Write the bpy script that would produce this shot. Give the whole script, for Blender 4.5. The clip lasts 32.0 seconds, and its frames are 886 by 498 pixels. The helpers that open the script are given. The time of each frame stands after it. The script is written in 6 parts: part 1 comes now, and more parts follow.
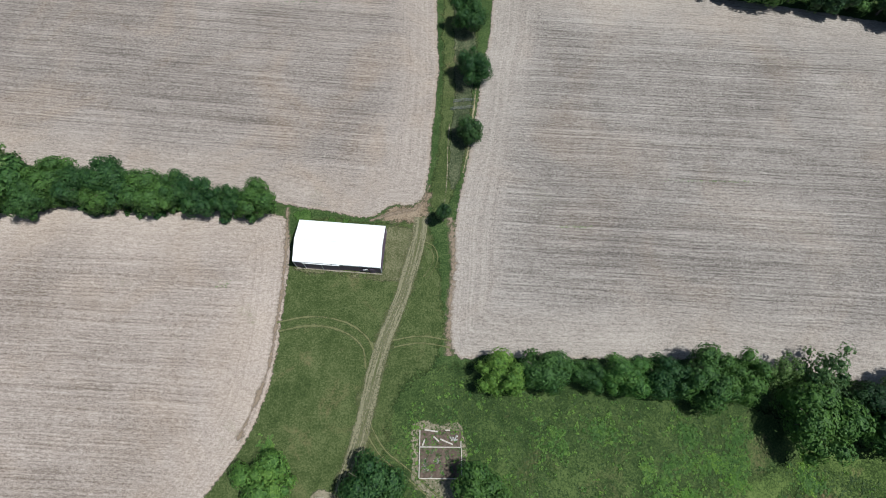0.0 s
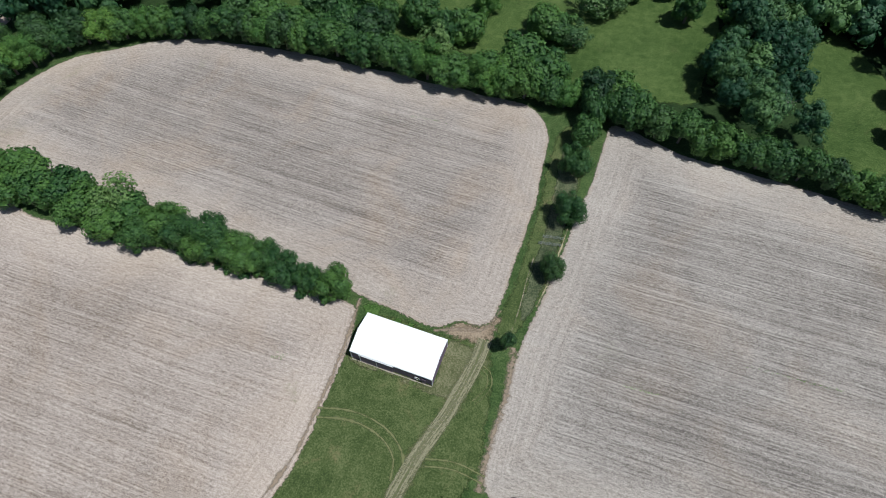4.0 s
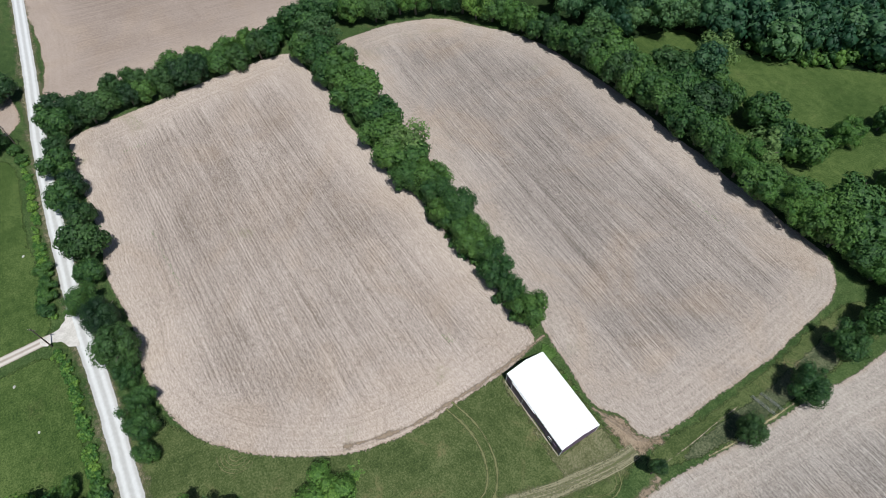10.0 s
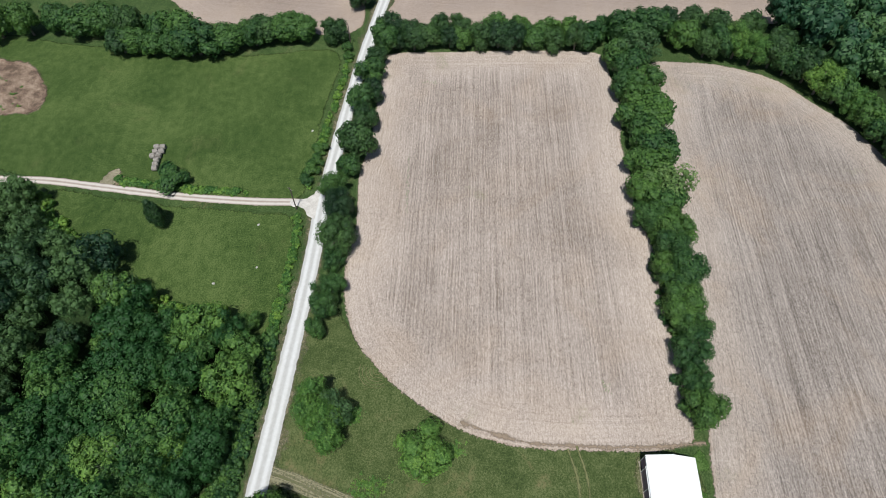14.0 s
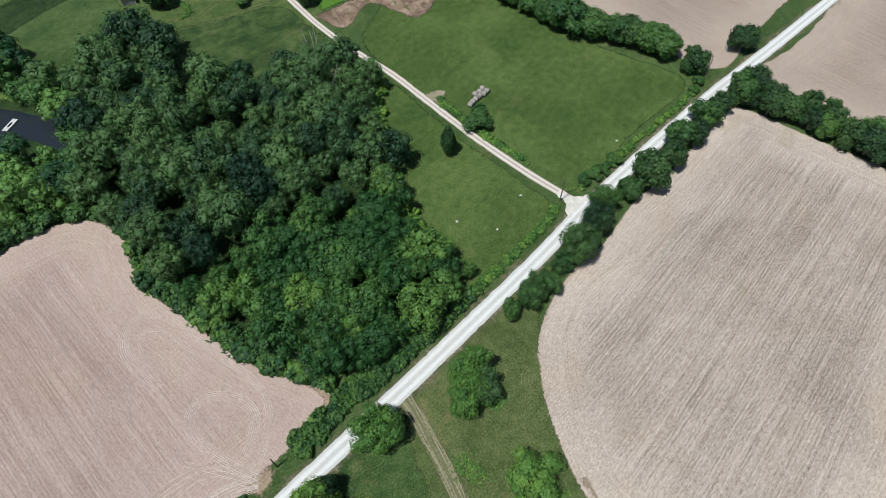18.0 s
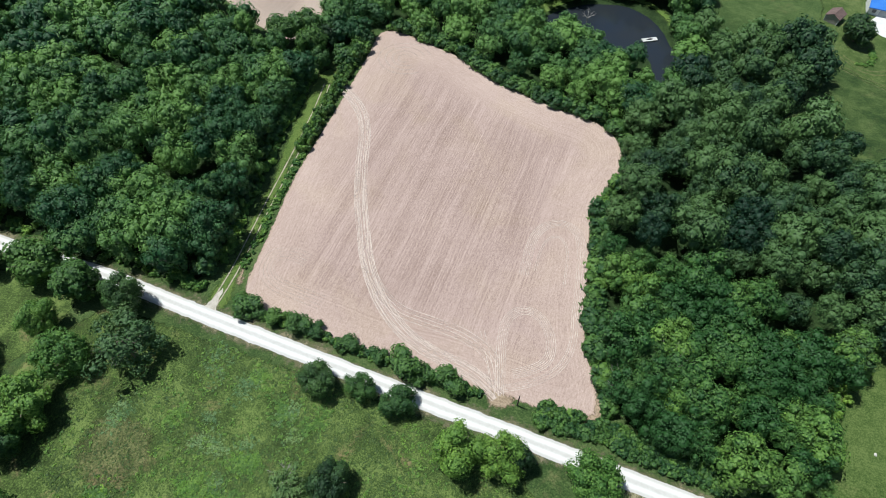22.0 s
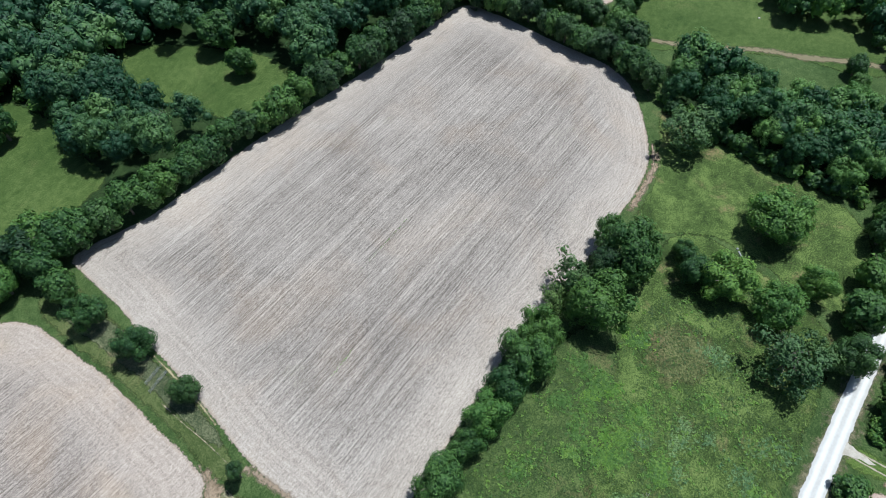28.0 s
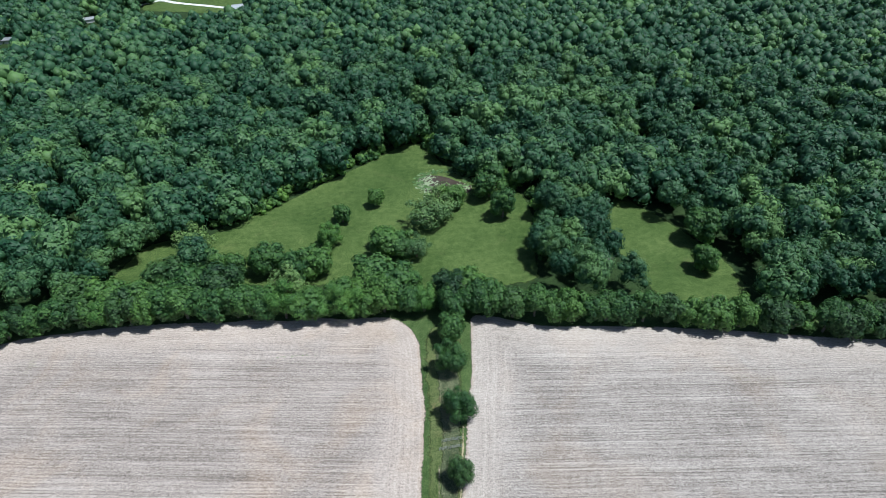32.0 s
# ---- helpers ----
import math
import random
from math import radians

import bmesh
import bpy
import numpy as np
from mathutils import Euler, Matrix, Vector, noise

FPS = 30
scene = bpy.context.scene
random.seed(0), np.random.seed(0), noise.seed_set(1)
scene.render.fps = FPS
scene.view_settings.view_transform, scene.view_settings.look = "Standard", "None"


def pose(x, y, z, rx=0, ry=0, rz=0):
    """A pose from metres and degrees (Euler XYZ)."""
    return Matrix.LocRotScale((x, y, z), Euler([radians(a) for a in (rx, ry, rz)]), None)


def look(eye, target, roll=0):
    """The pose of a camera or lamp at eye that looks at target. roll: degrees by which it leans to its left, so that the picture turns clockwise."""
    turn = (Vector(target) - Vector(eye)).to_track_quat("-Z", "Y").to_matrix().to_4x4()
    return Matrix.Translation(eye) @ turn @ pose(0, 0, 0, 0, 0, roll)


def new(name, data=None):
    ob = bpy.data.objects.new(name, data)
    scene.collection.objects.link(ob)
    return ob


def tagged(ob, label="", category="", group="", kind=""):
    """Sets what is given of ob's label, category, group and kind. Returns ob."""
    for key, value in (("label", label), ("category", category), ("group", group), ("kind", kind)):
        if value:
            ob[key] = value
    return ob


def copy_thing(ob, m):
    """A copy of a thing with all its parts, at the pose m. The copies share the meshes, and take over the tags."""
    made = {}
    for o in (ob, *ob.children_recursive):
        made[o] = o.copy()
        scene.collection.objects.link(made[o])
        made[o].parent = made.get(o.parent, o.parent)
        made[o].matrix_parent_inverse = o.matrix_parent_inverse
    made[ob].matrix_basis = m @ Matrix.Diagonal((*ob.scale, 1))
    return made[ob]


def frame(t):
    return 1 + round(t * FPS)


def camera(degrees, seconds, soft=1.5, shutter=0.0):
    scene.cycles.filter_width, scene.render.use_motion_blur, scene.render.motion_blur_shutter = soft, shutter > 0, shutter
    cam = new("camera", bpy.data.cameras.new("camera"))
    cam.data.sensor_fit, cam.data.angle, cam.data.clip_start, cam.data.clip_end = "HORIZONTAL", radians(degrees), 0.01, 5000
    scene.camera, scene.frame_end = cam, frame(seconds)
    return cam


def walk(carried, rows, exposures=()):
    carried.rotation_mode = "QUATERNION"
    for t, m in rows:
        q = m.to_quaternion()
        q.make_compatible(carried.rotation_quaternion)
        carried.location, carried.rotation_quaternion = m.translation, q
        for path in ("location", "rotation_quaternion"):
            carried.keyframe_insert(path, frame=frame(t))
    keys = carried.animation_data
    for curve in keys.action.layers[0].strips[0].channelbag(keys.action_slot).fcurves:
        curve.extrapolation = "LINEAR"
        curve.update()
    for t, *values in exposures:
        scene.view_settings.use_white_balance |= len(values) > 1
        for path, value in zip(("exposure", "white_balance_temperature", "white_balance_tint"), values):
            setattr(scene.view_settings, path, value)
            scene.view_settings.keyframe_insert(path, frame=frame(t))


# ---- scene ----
cam = camera(75.42, 32.0, soft=0.56)
PATH = [
    (0, (0.20, 34.49, 22.14), 0.92),
    (0.5, (-0.17, 32.36, 21.38), 0.96),
    (1, (-2.05, 32.07, 21.31), 0.80),
    (1.5, (-4.06, 31.82, 21.28), 0.79),
    (2, (-5.87, 31.50, 21.27), 0.81),
    (2.5, (-6.88, 31.57, 21.36), 0.86),
    (3, (-8.83, 37.67, 23.79), 0.73),
    (3.5, (-11.69, 45.93, 27.94), 0.52),
    (5.5, (-23.21, 52.83, 34.33), 0.12),
    (6, (-26.53, 51.25, 34.33), 0.08),
    (6.5, (-29.65, 49.50, 34.32), 0.07),
    (7, (-32.53, 47.60, 34.29), 0.08),
    (7.5, (-35.21, 45.61, 34.27), 0.05),
    (8, (-37.80, 43.47, 34.26), -0.03),
    (8.5, (-40.25, 41.16, 34.23), -0.08),
    (9, (-42.56, 38.73, 34.22), -0.09),
    (9.5, (-44.83, 36.13, 34.24), -0.16),
    (10, (-46.92, 33.32, 34.22), -0.09),
    (10.5, (-48.90, 30.40, 34.24), -0.18),
    (11, (-50.61, 27.50, 34.25), -0.29),
    (11.5, (-52.24, 24.41, 34.30), -0.40),
    (12, (-53.89, 20.44, 34.28), -0.36),
    (12.5, (-55.62, 15.31, 34.32), -0.39),
    (13, (-56.91, 9.58, 34.34), -0.49),
    (13.5, (-57.54, 4.60, 34.34), -0.55),
    (14, (-57.77, -0.15, 34.38), -0.54),
    (14.5, (-57.61, -4.83, 34.41), -0.55),
    (16.5, (-52.86, -23.72, 34.50), -0.69),
    (17, (-50.79, -28.01, 34.54), -0.54),
    (17.5, (-48.22, -32.23, 34.54), -0.64),
    (18, (-44.67, -36.78, 34.44), -0.12),
    (18.5, (-39.33, -42.41, 34.42), -0.18),
    (19, (-32.29, -48.01, 34.43), -0.20),
    (19.5, (-24.32, -52.46, 34.42), -0.19),
    (20, (-16.16, -55.46, 34.37), 0.18),
    (20.5, (-8.08, -57.13, 34.32), 0.21),
    (21, (0.22, -57.64, 34.28), 0.13),
    (21.5, (8.54, -56.92, 34.22), 0.08),
    (22, (16.66, -54.90, 34.10), -0.04),
    (22.5, (23.67, -52.20, 34.05), -0.07),
    (23, (31.19, -48.05, 34.03), -0.31),
    (23.5, (37.70, -43.11, 34.02), -0.62),
    (24, (42.98, -37.83, 34.02), -0.72),
    (24.5, (47.71, -31.75, 34.05), -1.05),
    (25, (52.15, -24.09, 34.15), -1.36),
    (25.5, (55.61, -15.02, 34.26), -1.74),
    (27.5, (51.84, 24.26, 34.00), -1.24),
    (28, (47.02, 32.88, 34.10), -1.43),
    (28.5, (40.86, 40.44, 34.18), -1.53),
    (29, (35.46, 45.36, 34.24), -1.62),
    (29.5, (29.44, 49.59, 34.31), -1.78),
    (30, (22.88, 53.28, 34.53), -1.83),
    (30.5, (17.85, 60.37, 38.30), -1.68),
    (31, (12.22, 67.76, 43.47), -1.42),
    (31.5, (5.54, 74.53, 49.56), -1.41),
    (32, (3.71, 79.98, 56.09), -1.28),
]
EXPOSURES = [(0, -0.05, 6080, 6), (3, -0.05, 6050, 6), (6, 0.05, 5850, 6), (8, 0.0, 6050, 7), (10, 0.0, 6200, 8), (12, 0.0, 6250, 8), (14, 0.02, 6300, 8), (17, 0.05, 6200, 6), (20, 0.12, 6200, 5), (21, 0.2, 6200, 5), (22, 0.38, 6250, 5), (24, 0.32, 6250, 4), (25, 0.2, 6150, 4), (28, 0.36, 5850, 5), (30, 0.2, 5850, 6), (31, 0.26, 5820, 6), (32, 0.5, 5780, 6)]
EYE = (0.0, 0.0, 116.0)
walk(cam, [(t, look(EYE, target, roll)) for t, target, roll in PATH], EXPOSURES)

# ---------------------------------------------------------------- light
SUN_AZ = math.atan2(-0.16, 0.97)        # towards the sun, in plan
SUN_EL = radians(67)
sun = new("sun", bpy.data.lights.new("sun", "SUN"))
sun.data.energy, sun.data.angle, sun.data.color = 4.2, radians(0.53), (1.0, 0.975, 0.93)
_d = Vector((math.cos(SUN_AZ) * math.cos(SUN_EL), math.sin(SUN_AZ) * math.cos(SUN_EL), math.sin(SUN_EL)))
sun.matrix_world = look(_d * 300, (0, 0, 0))
world = bpy.data.worlds.new("sky")
scene.world = world
world.use_nodes = True
_sky = world.node_tree.nodes.new("ShaderNodeTexSky")
_sky.sky_type, _sky.sun_disc = "NISHITA", False
_sky.sun_elevation, _sky.sun_rotation = SUN_EL, math.pi / 2 - SUN_AZ
_bg = world.node_tree.nodes["Background"]
_bg.inputs[1].default_value = 0.06
world.node_tree.links.new(_sky.outputs[0], _bg.inputs[0])


# ---------------------------------------------------------------- material tools
class Mat:
    """A node material with short ways to add nodes."""

    def __init__(self, name):
        self.m = bpy.data.materials.new(name)
        self.m.use_nodes = True
        self.t = self.m.node_tree
        self.bsdf = self.t.nodes["Principled BSDF"]
        self.outp = self.t.nodes["Material Output"]

    def put(self, sock, v):
        if isinstance(v, bpy.types.NodeSocket):
            self.t.links.new(v, sock)
        elif v is not None:
            sock.default_value = v

    def math(self, op, a, b=None, c=None, clamp=False):
        n = self.t.nodes.new("ShaderNodeMath")
        n.operation, n.use_clamp = op, clamp
        for s, v in zip(n.inputs, (a, b, c)):
            self.put(s, v)
        return n.outputs[0]

    def pos(self):
        return self.t.nodes.new("ShaderNodeNewGeometry").outputs["Position"]

    def turned(self, angle, sx=1.0, sy=1.0):
        """World position turned by -angle, then scaled: x runs along the rows."""
        n = self.t.nodes.new("ShaderNodeMapping")
        n.vector_type = "TEXTURE"
        n.inputs["Rotation"].default_value = (0, 0, angle)
        self.put(n.inputs["Vector"], self.pos())
        m = self.t.nodes.new("ShaderNodeMapping")
        m.inputs["Scale"].default_value = (sx, sy, 1)
        self.put(m.inputs["Vector"], n.outputs[0])
        return m.outputs[0]

    def noise(self, scale, detail=3.0, rough=0.55, vec=None, distort=0.0):
        n = self.t.nodes.new("ShaderNodeTexNoise")
        n.inputs["Scale"].default_value, n.inputs["Detail"].default_value = scale, detail
        n.inputs["Roughness"].default_value, n.inputs["Distortion"].default_value = rough, distort
        self.put(n.inputs["Vector"], vec if vec is not None else self.pos())
        return n.outputs[0]

    def attr(self, name):
        n = self.t.nodes.new("ShaderNodeAttribute")
        n.attribute_name = name
        return n.outputs["Fac"]

    def span(self, v, a, b, c=0.0, d=1.0, smooth=True):
        n = self.t.nodes.new("ShaderNodeMapRange")
        n.interpolation_type = "SMOOTHSTEP" if smooth else "LINEAR"
        for s, x in zip(n.inputs, (v, a, b, c, d)):
            self.put(s, x)
        return n.outputs[0]

    def mix(self, f, a, b, blend="MIX"):
        n = self.t.nodes.new("ShaderNodeMix")
        n.data_type, n.blend_type = "RGBA", blend
        for k, v in ((0, f), (6, a), (7, b)):
            if isinstance(v, tuple):
                v = (*v[:3], 1.0)
            self.put(n.inputs[k], v)
        return n.outputs[2]

    def ramp(self, f, stops):
        n = self.t.nodes.new("ShaderNodeValToRGB")
        e = n.color_ramp.elements
        while len(e) < len(stops):
            e.new(0.5)
        for el, (p, c) in zip(e, stops):
            el.position, el.color = p, (*c, 1)
        self.put(n.inputs[0], f)
        return n.outputs[0]

    def bump(self, h, strength=0.4, dist=0.1):
        n = self.t.nodes.new("ShaderNodeBump")
        n.inputs["Strength"].default_value, n.inputs["Distance"].default_value = strength, dist
        self.put(n.inputs["Height"], h)
        self.put(self.bsdf.inputs["Normal"], n.outputs[0])

    def done(self, color, rough=0.9, metal=0.0, spec=0.2):
        self.put(self.bsdf.inputs["Base Color"], (*color, 1.0) if isinstance(color, tuple) else color)
        self.put(self.bsdf.inputs["Roughness"], rough)
        self.put(self.bsdf.inputs["Metallic"], metal)
        self.put(self.bsdf.inputs["Specular IOR Level"], spec)
        return self.m

    def ragged(self, solid):
        """Lets what lies below show where solid is under 0.5: worn, thin edges."""
        tr = self.t.nodes.new("ShaderNodeBsdfTransparent")
        mx = self.t.nodes.new("ShaderNodeMixShader")
        self.put(mx.inputs[0], solid)
        self.put(mx.inputs[1], tr.outputs[0])
        self.put(mx.inputs[2], self.bsdf.outputs[0])
        self.put(self.outp.inputs[0], mx.outputs[0])


def stubble(name, angle, soil, straw, head=11.0, pitch=0.76, green=0.0, rows=1.0, grainy=1.0, tan=0.35, heads=0.58, band=0.0):
    """Harvested field: broken rows of straw over soil, headland passes along the edge."""
    m = Mat(name)
    sep = m.t.nodes.new("ShaderNodeSeparateXYZ")
    m.put(sep.inputs[0], m.turned(angle))
    u, v = sep.outputs[0], sep.outputs[1]
    edge = m.attr("edge")
    wob = m.math("MULTIPLY", m.math("SUBTRACT", m.noise(0.06, 2), 0.5), 1.0)

    def passes(c, fu):
        c = m.math("ADD", c, wob)

        def strip(fc, fv, det, z):
            k = m.t.nodes.new("ShaderNodeCombineXYZ")
            m.put(k.inputs[0], m.math("MULTIPLY", c, fc))
            m.put(k.inputs[1], m.math("MULTIPLY", u, fv))
            k.inputs[2].default_value = z
            return m.math("SUBTRACT", m.noise(1.0, det, 0.65, k.outputs[0]), 0.5)

        row = m.math("SINE", m.math("MULTIPLY", c, 2 * math.pi / pitch))
        broken = m.span(strip(0.5, 0.10, 2.0, 11.0), -0.10, 0.20, 0.1)
        f = m.math("MULTIPLY", m.math("MULTIPLY", row, broken), 0.14 * rows)
        for s, k in ((strip(1.25, 0.010 * fu, 2.0, 0.0), 0.72), (strip(0.26, 0.005 * fu, 2.0, 3.0), 0.20), (strip(2.6, 0.05 * fu, 2.0, 7.0), 0.95)):
            f = m.math("ADD", f, m.math("MULTIPLY", s, k * rows))
        if band and fu == 1.0:
            f = m.math("ADD", f, m.math("MULTIPLY", m.span(strip(0.30, 0.012, 3.0, 21.0), -0.16, 0.16, -1.0, 1.0), band))
        return f, row

    fi, row = passes(v, 1.0)
    fh, _ = passes(edge, 2.0)
    inner = m.span(m.math("ADD", edge, m.math("MULTIPLY", m.noise(0.07, 3), 9.0)), head, head + 6.0)
    f = m.math("ADD", m.math("MULTIPLY", fi, inner), m.math("MULTIPLY", m.math("MULTIPLY", fh, heads), m.math("SUBTRACT", 1.0, inner)))
    grain, fleck = m.noise(4.4, 3, 0.8), m.noise(2.8, 3, 0.7, m.turned(angle, 0.28, 1.0))
    blot, mid = m.noise(0.03, 5, 0.6, distort=0.5), m.noise(0.22, 4, 0.65)
    for s, k in ((grain, 1.8 * grainy), (m.noise(1.9, 2, 0.6), 0.8 * grainy), (fleck, 1.1 * grainy), (mid, 0.36), (blot, 0.6)):
        f = m.math("ADD", f, m.math("MULTIPLY", m.math("SUBTRACT", s, 0.5), k))
    f = m.math("ADD", f, m.math("MULTIPLY", m.math("SUBTRACT", 1.0, m.span(m.math("ADD", edge, m.math("MULTIPLY", mid, 8.0)), 6.0, 24.0)), 0.26))
    f = m.span(m.math("ADD", m.math("MULTIPLY", f, 1.0), 0.41), 0.0, 1.0, smooth=False)
    col = m.mix(f, soil, straw)
    warm = m.math("ADD", m.span(m.noise(0.045, 4, 0.6, distort=0.8), 0.45, 0.72), m.math("MULTIPLY", m.math("SUBTRACT", 1.0, inner), 0.35), clamp=True)
    col = m.mix(m.math("MULTIPLY", warm, tan), col, m.mix(f, (0.21, 0.145, 0.10), (0.50, 0.40, 0.31)))
    if green:
        gp = m.math("MULTIPLY", m.span(m.noise(0.06, 4, 0.6, distort=0.6), 0.62, 0.72), m.span(fleck, 0.42, 0.66))
        col = m.mix(m.math("MULTIPLY", gp, green), col, (0.13, 0.15, 0.05))
    rim = m.span(m.math("ADD", edge, m.math("MULTIPLY", mid, 2.0)), 0.9, 2.4)
    col = m.mix(m.math("MULTIPLY", m.math("SUBTRACT", 1.0, rim), 0.35), col, (0.34, 0.25, 0.16))
    m.bump(m.math("ADD", m.math("MULTIPLY", row, 0.12 * rows), m.math("ADD", grain, fleck)), 0.4, 0.14)
    m.ragged(m.span(m.math("ADD", edge, m.math("MULTIPLY", m.math("SUBTRACT", m.noise(1.3, 4, 0.7), 0.5), 2.0)), 0.15, 0.6))
    return m.done(col, 0.95, 0.0, 0.1)


def grass(name, deep, mid, pale, patch=0.05, dry=0.0, mow=0.0, angle=0.0, soft=True, relief=0.5, fray=3.0, blotch=1.5):
    m = Mat(name)
    big, med, small = m.noise(patch, 5, 0.6, distort=0.4), m.noise(0.45, 5, 0.7), m.noise(2.6, 4, 0.75)
    f = m.math("ADD", m.math("MULTIPLY", m.math("SUBTRACT", big, 0.5), blotch), m.math("MULTIPLY", m.math("SUBTRACT", med, 0.5), 1.7))
    f = m.math("ADD", f, m.math("MULTIPLY", m.math("SUBTRACT", small, 0.5), 3.4))
    f = m.math("ADD", f, m.math("MULTIPLY", m.math("SUBTRACT", m.noise(7.5, 2, 0.6), 0.5), 1.6))
    if mow:
        p = m.turned(angle, 0.02, 1.0)
        f = m.math("ADD", f, m.math("MULTIPLY", m.math("SUBTRACT", m.noise(0.9, 2, 0.5, p), 0.5), mow))
    f = m.math("ADD", f, 0.5, clamp=True)
    col = m.ramp(f, [(0.0, deep), (0.5, mid), (1.0, pale)])
    if dry:
        d = m.math("MULTIPLY", m.span(m.noise(0.09, 5, 0.65, distort=0.8), 0.55, 0.72), m.span(m.noise(1.3, 3), 0.3, 0.65))
        col = m.mix(m.math("MULTIPLY", d, dry), col, (0.22, 0.17, 0.09))
    m.bump(m.math("ADD", small, m.math("MULTIPLY", med, 1.2)), relief, 0.25)
    if soft:
        m.ragged(m.span(m.math("ADD", m.attr("edge"), m.math("MULTIPLY", m.math("SUBTRACT", m.noise(0.8, 4, 0.7), 0.5), fray)), 0.07 * fray, 0.4 * fray))
    return m.done(col, 0.9, 0.0, 0.15)


def foliage(name, base, light, spread=0.5, clump=2.3, patchy=1.8):
    """Leaves: every spray and every tree has a tone of its own; clump noise paints shaded gaps into the colour."""
    m = Mat(name)
    g = m.t.nodes.new("ShaderNodeNewGeometry")
    o = m.t.nodes.new("ShaderNodeObjectInfo")
    isl = g.outputs["Random Per Island"]
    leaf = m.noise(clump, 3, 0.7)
    # tint also carries the shade painted on a crown's inner balls
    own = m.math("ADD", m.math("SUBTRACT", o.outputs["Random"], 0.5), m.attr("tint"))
    # clump noise darkens the colour like shade in the gaps between leaf clumps
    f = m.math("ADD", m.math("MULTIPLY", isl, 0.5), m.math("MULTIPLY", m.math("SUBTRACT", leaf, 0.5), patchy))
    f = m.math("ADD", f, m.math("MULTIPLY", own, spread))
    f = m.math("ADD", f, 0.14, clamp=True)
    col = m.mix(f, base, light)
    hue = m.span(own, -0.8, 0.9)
    col = m.mix(hue, m.mix(1.0, col, (0.95, 0.98, 1.06), "MULTIPLY"), m.mix(1.0, col, (1.18, 1.07, 0.86), "MULTIPLY"))
    m.bump(leaf, 0.5, 0.5)
    tl = m.t.nodes.new("ShaderNodeBsdfTranslucent")
    m.put(tl.inputs[0], m.mix(0.4, col, (0.08, 0.18, 0.02)))
    mx = m.t.nodes.new("ShaderNodeMixShader")
    mx.inputs[0].default_value = 0.3
    m.put(mx.inputs[1], m.bsdf.outputs[0])
    m.put(mx.inputs[2], tl.outputs[0])
    m.put(m.outp.inputs[0], mx.outputs[0])
    return m.done(col, 0.5, 0.0, 0.35)


def plain(name, a, b, scale=1.0, rough=0.7, metal=0.0, bump=0.15, spec=0.3):
    """Two tones mixed by noise at two scales, with fine relief."""
    m = Mat(name)
    f = m.math("ADD", m.math("MULTIPLY", m.noise(scale, 4, 0.6), 0.6), m.math("MULTIPLY", m.noise(scale * 9, 3, 0.6), 0.4))
    col = m.mix(m.span(f, 0.35, 0.65), a, b)
    m.bump(m.noise(scale * 14, 3), bump, 0.02)
    return m.done(col, rough, metal, spec)


def worn(name, color, color2, thin=0.5):
    """Worn wheel track: bare or pressed straw that thins out towards its sides."""
    m = Mat(name)
    a = m.math("ABSOLUTE", m.attr("across"))
    n = m.noise(0.9, 5, 0.7)
    n2 = m.noise(0.15, 3, 0.6)
    f = m.math("SUBTRACT", 1.0, a)
    f = m.math("ADD", f, m.math("MULTIPLY", m.math("SUBTRACT", n, 0.5), 1.3))
    f = m.math("ADD", f, m.math("MULTIPLY", m.math("SUBTRACT", n2, 0.5), 1.2))
    m.ragged(m.math("MULTIPLY", m.span(f, thin - 0.25, thin + 0.35), 0.9))
    m.bump(n, 0.3, 0.05)
    return m.done(m.mix(n, color, color2), 0.95, 0.0, 0.1)


def streaked(name, color, color2, half, lines=9.0, cover=0.5, ruts=0.34):
    """Track of broken pale streaks that run along it; half: half its width in metres."""
    m = Mat(name)
    x, y = m.attr("across"), m.attr("along")
    k = m.t.nodes.new("ShaderNodeCombineXYZ")
    m.put(k.inputs[0], m.math("MULTIPLY", x, lines))
    m.put(k.inputs[1], m.math("MULTIPLY", y, 0.10))
    s = m.noise(1.0, 4, 0.62, k.outputs[0])
    rut = m.span(m.math("ABSOLUTE", m.math("SUBTRACT", m.math("ABSOLUTE", x), 0.9 / half)), 0.10, 0.75, ruts, 0.0)
    f = m.math("ADD", m.math("ADD", s, rut), m.math("MULTIPLY", m.math("SUBTRACT", m.noise(2.2, 4, 0.7), 0.5), 0.7))
    f = m.math("SUBTRACT", f, m.span(m.math("ABSOLUTE", x), 0.55, 1.0, 0.0, 0.5))
    m.ragged(m.math("MULTIPLY", m.span(f, 1.0 - cover, 1.35 - cover), 0.85))
    m.bump(s, 0.3, 0.05)
    return m.done(m.mix(m.noise(1.7, 4, 0.7), color, color2), 0.95, 0.0, 0.1)


M_F1 = stubble("west_stubble", radians(177.5), (0.160, 0.128, 0.104), (0.550, 0.468, 0.410), green=0.6, rows=0.82, band=0.05)
M_F2 = stubble("north_stubble", radians(175), (0.125, 0.106, 0.092), (0.482, 0.418, 0.370), tan=0.45, green=0.35, rows=0.9, band=0.04)
M_F3 = stubble("east_stubble", radians(-3.0), (0.118, 0.102, 0.090), (0.470, 0.420, 0.375), green=0.25, tan=0.26, rows=0.95, band=0.03)
M_F4 = stubble("south_soil", radians(86), (0.238, 0.170, 0.146), (0.470, 0.364, 0.326), rows=0.8, green=0.05, grainy=0.9, tan=0.36, head=13.0, band=0.09)
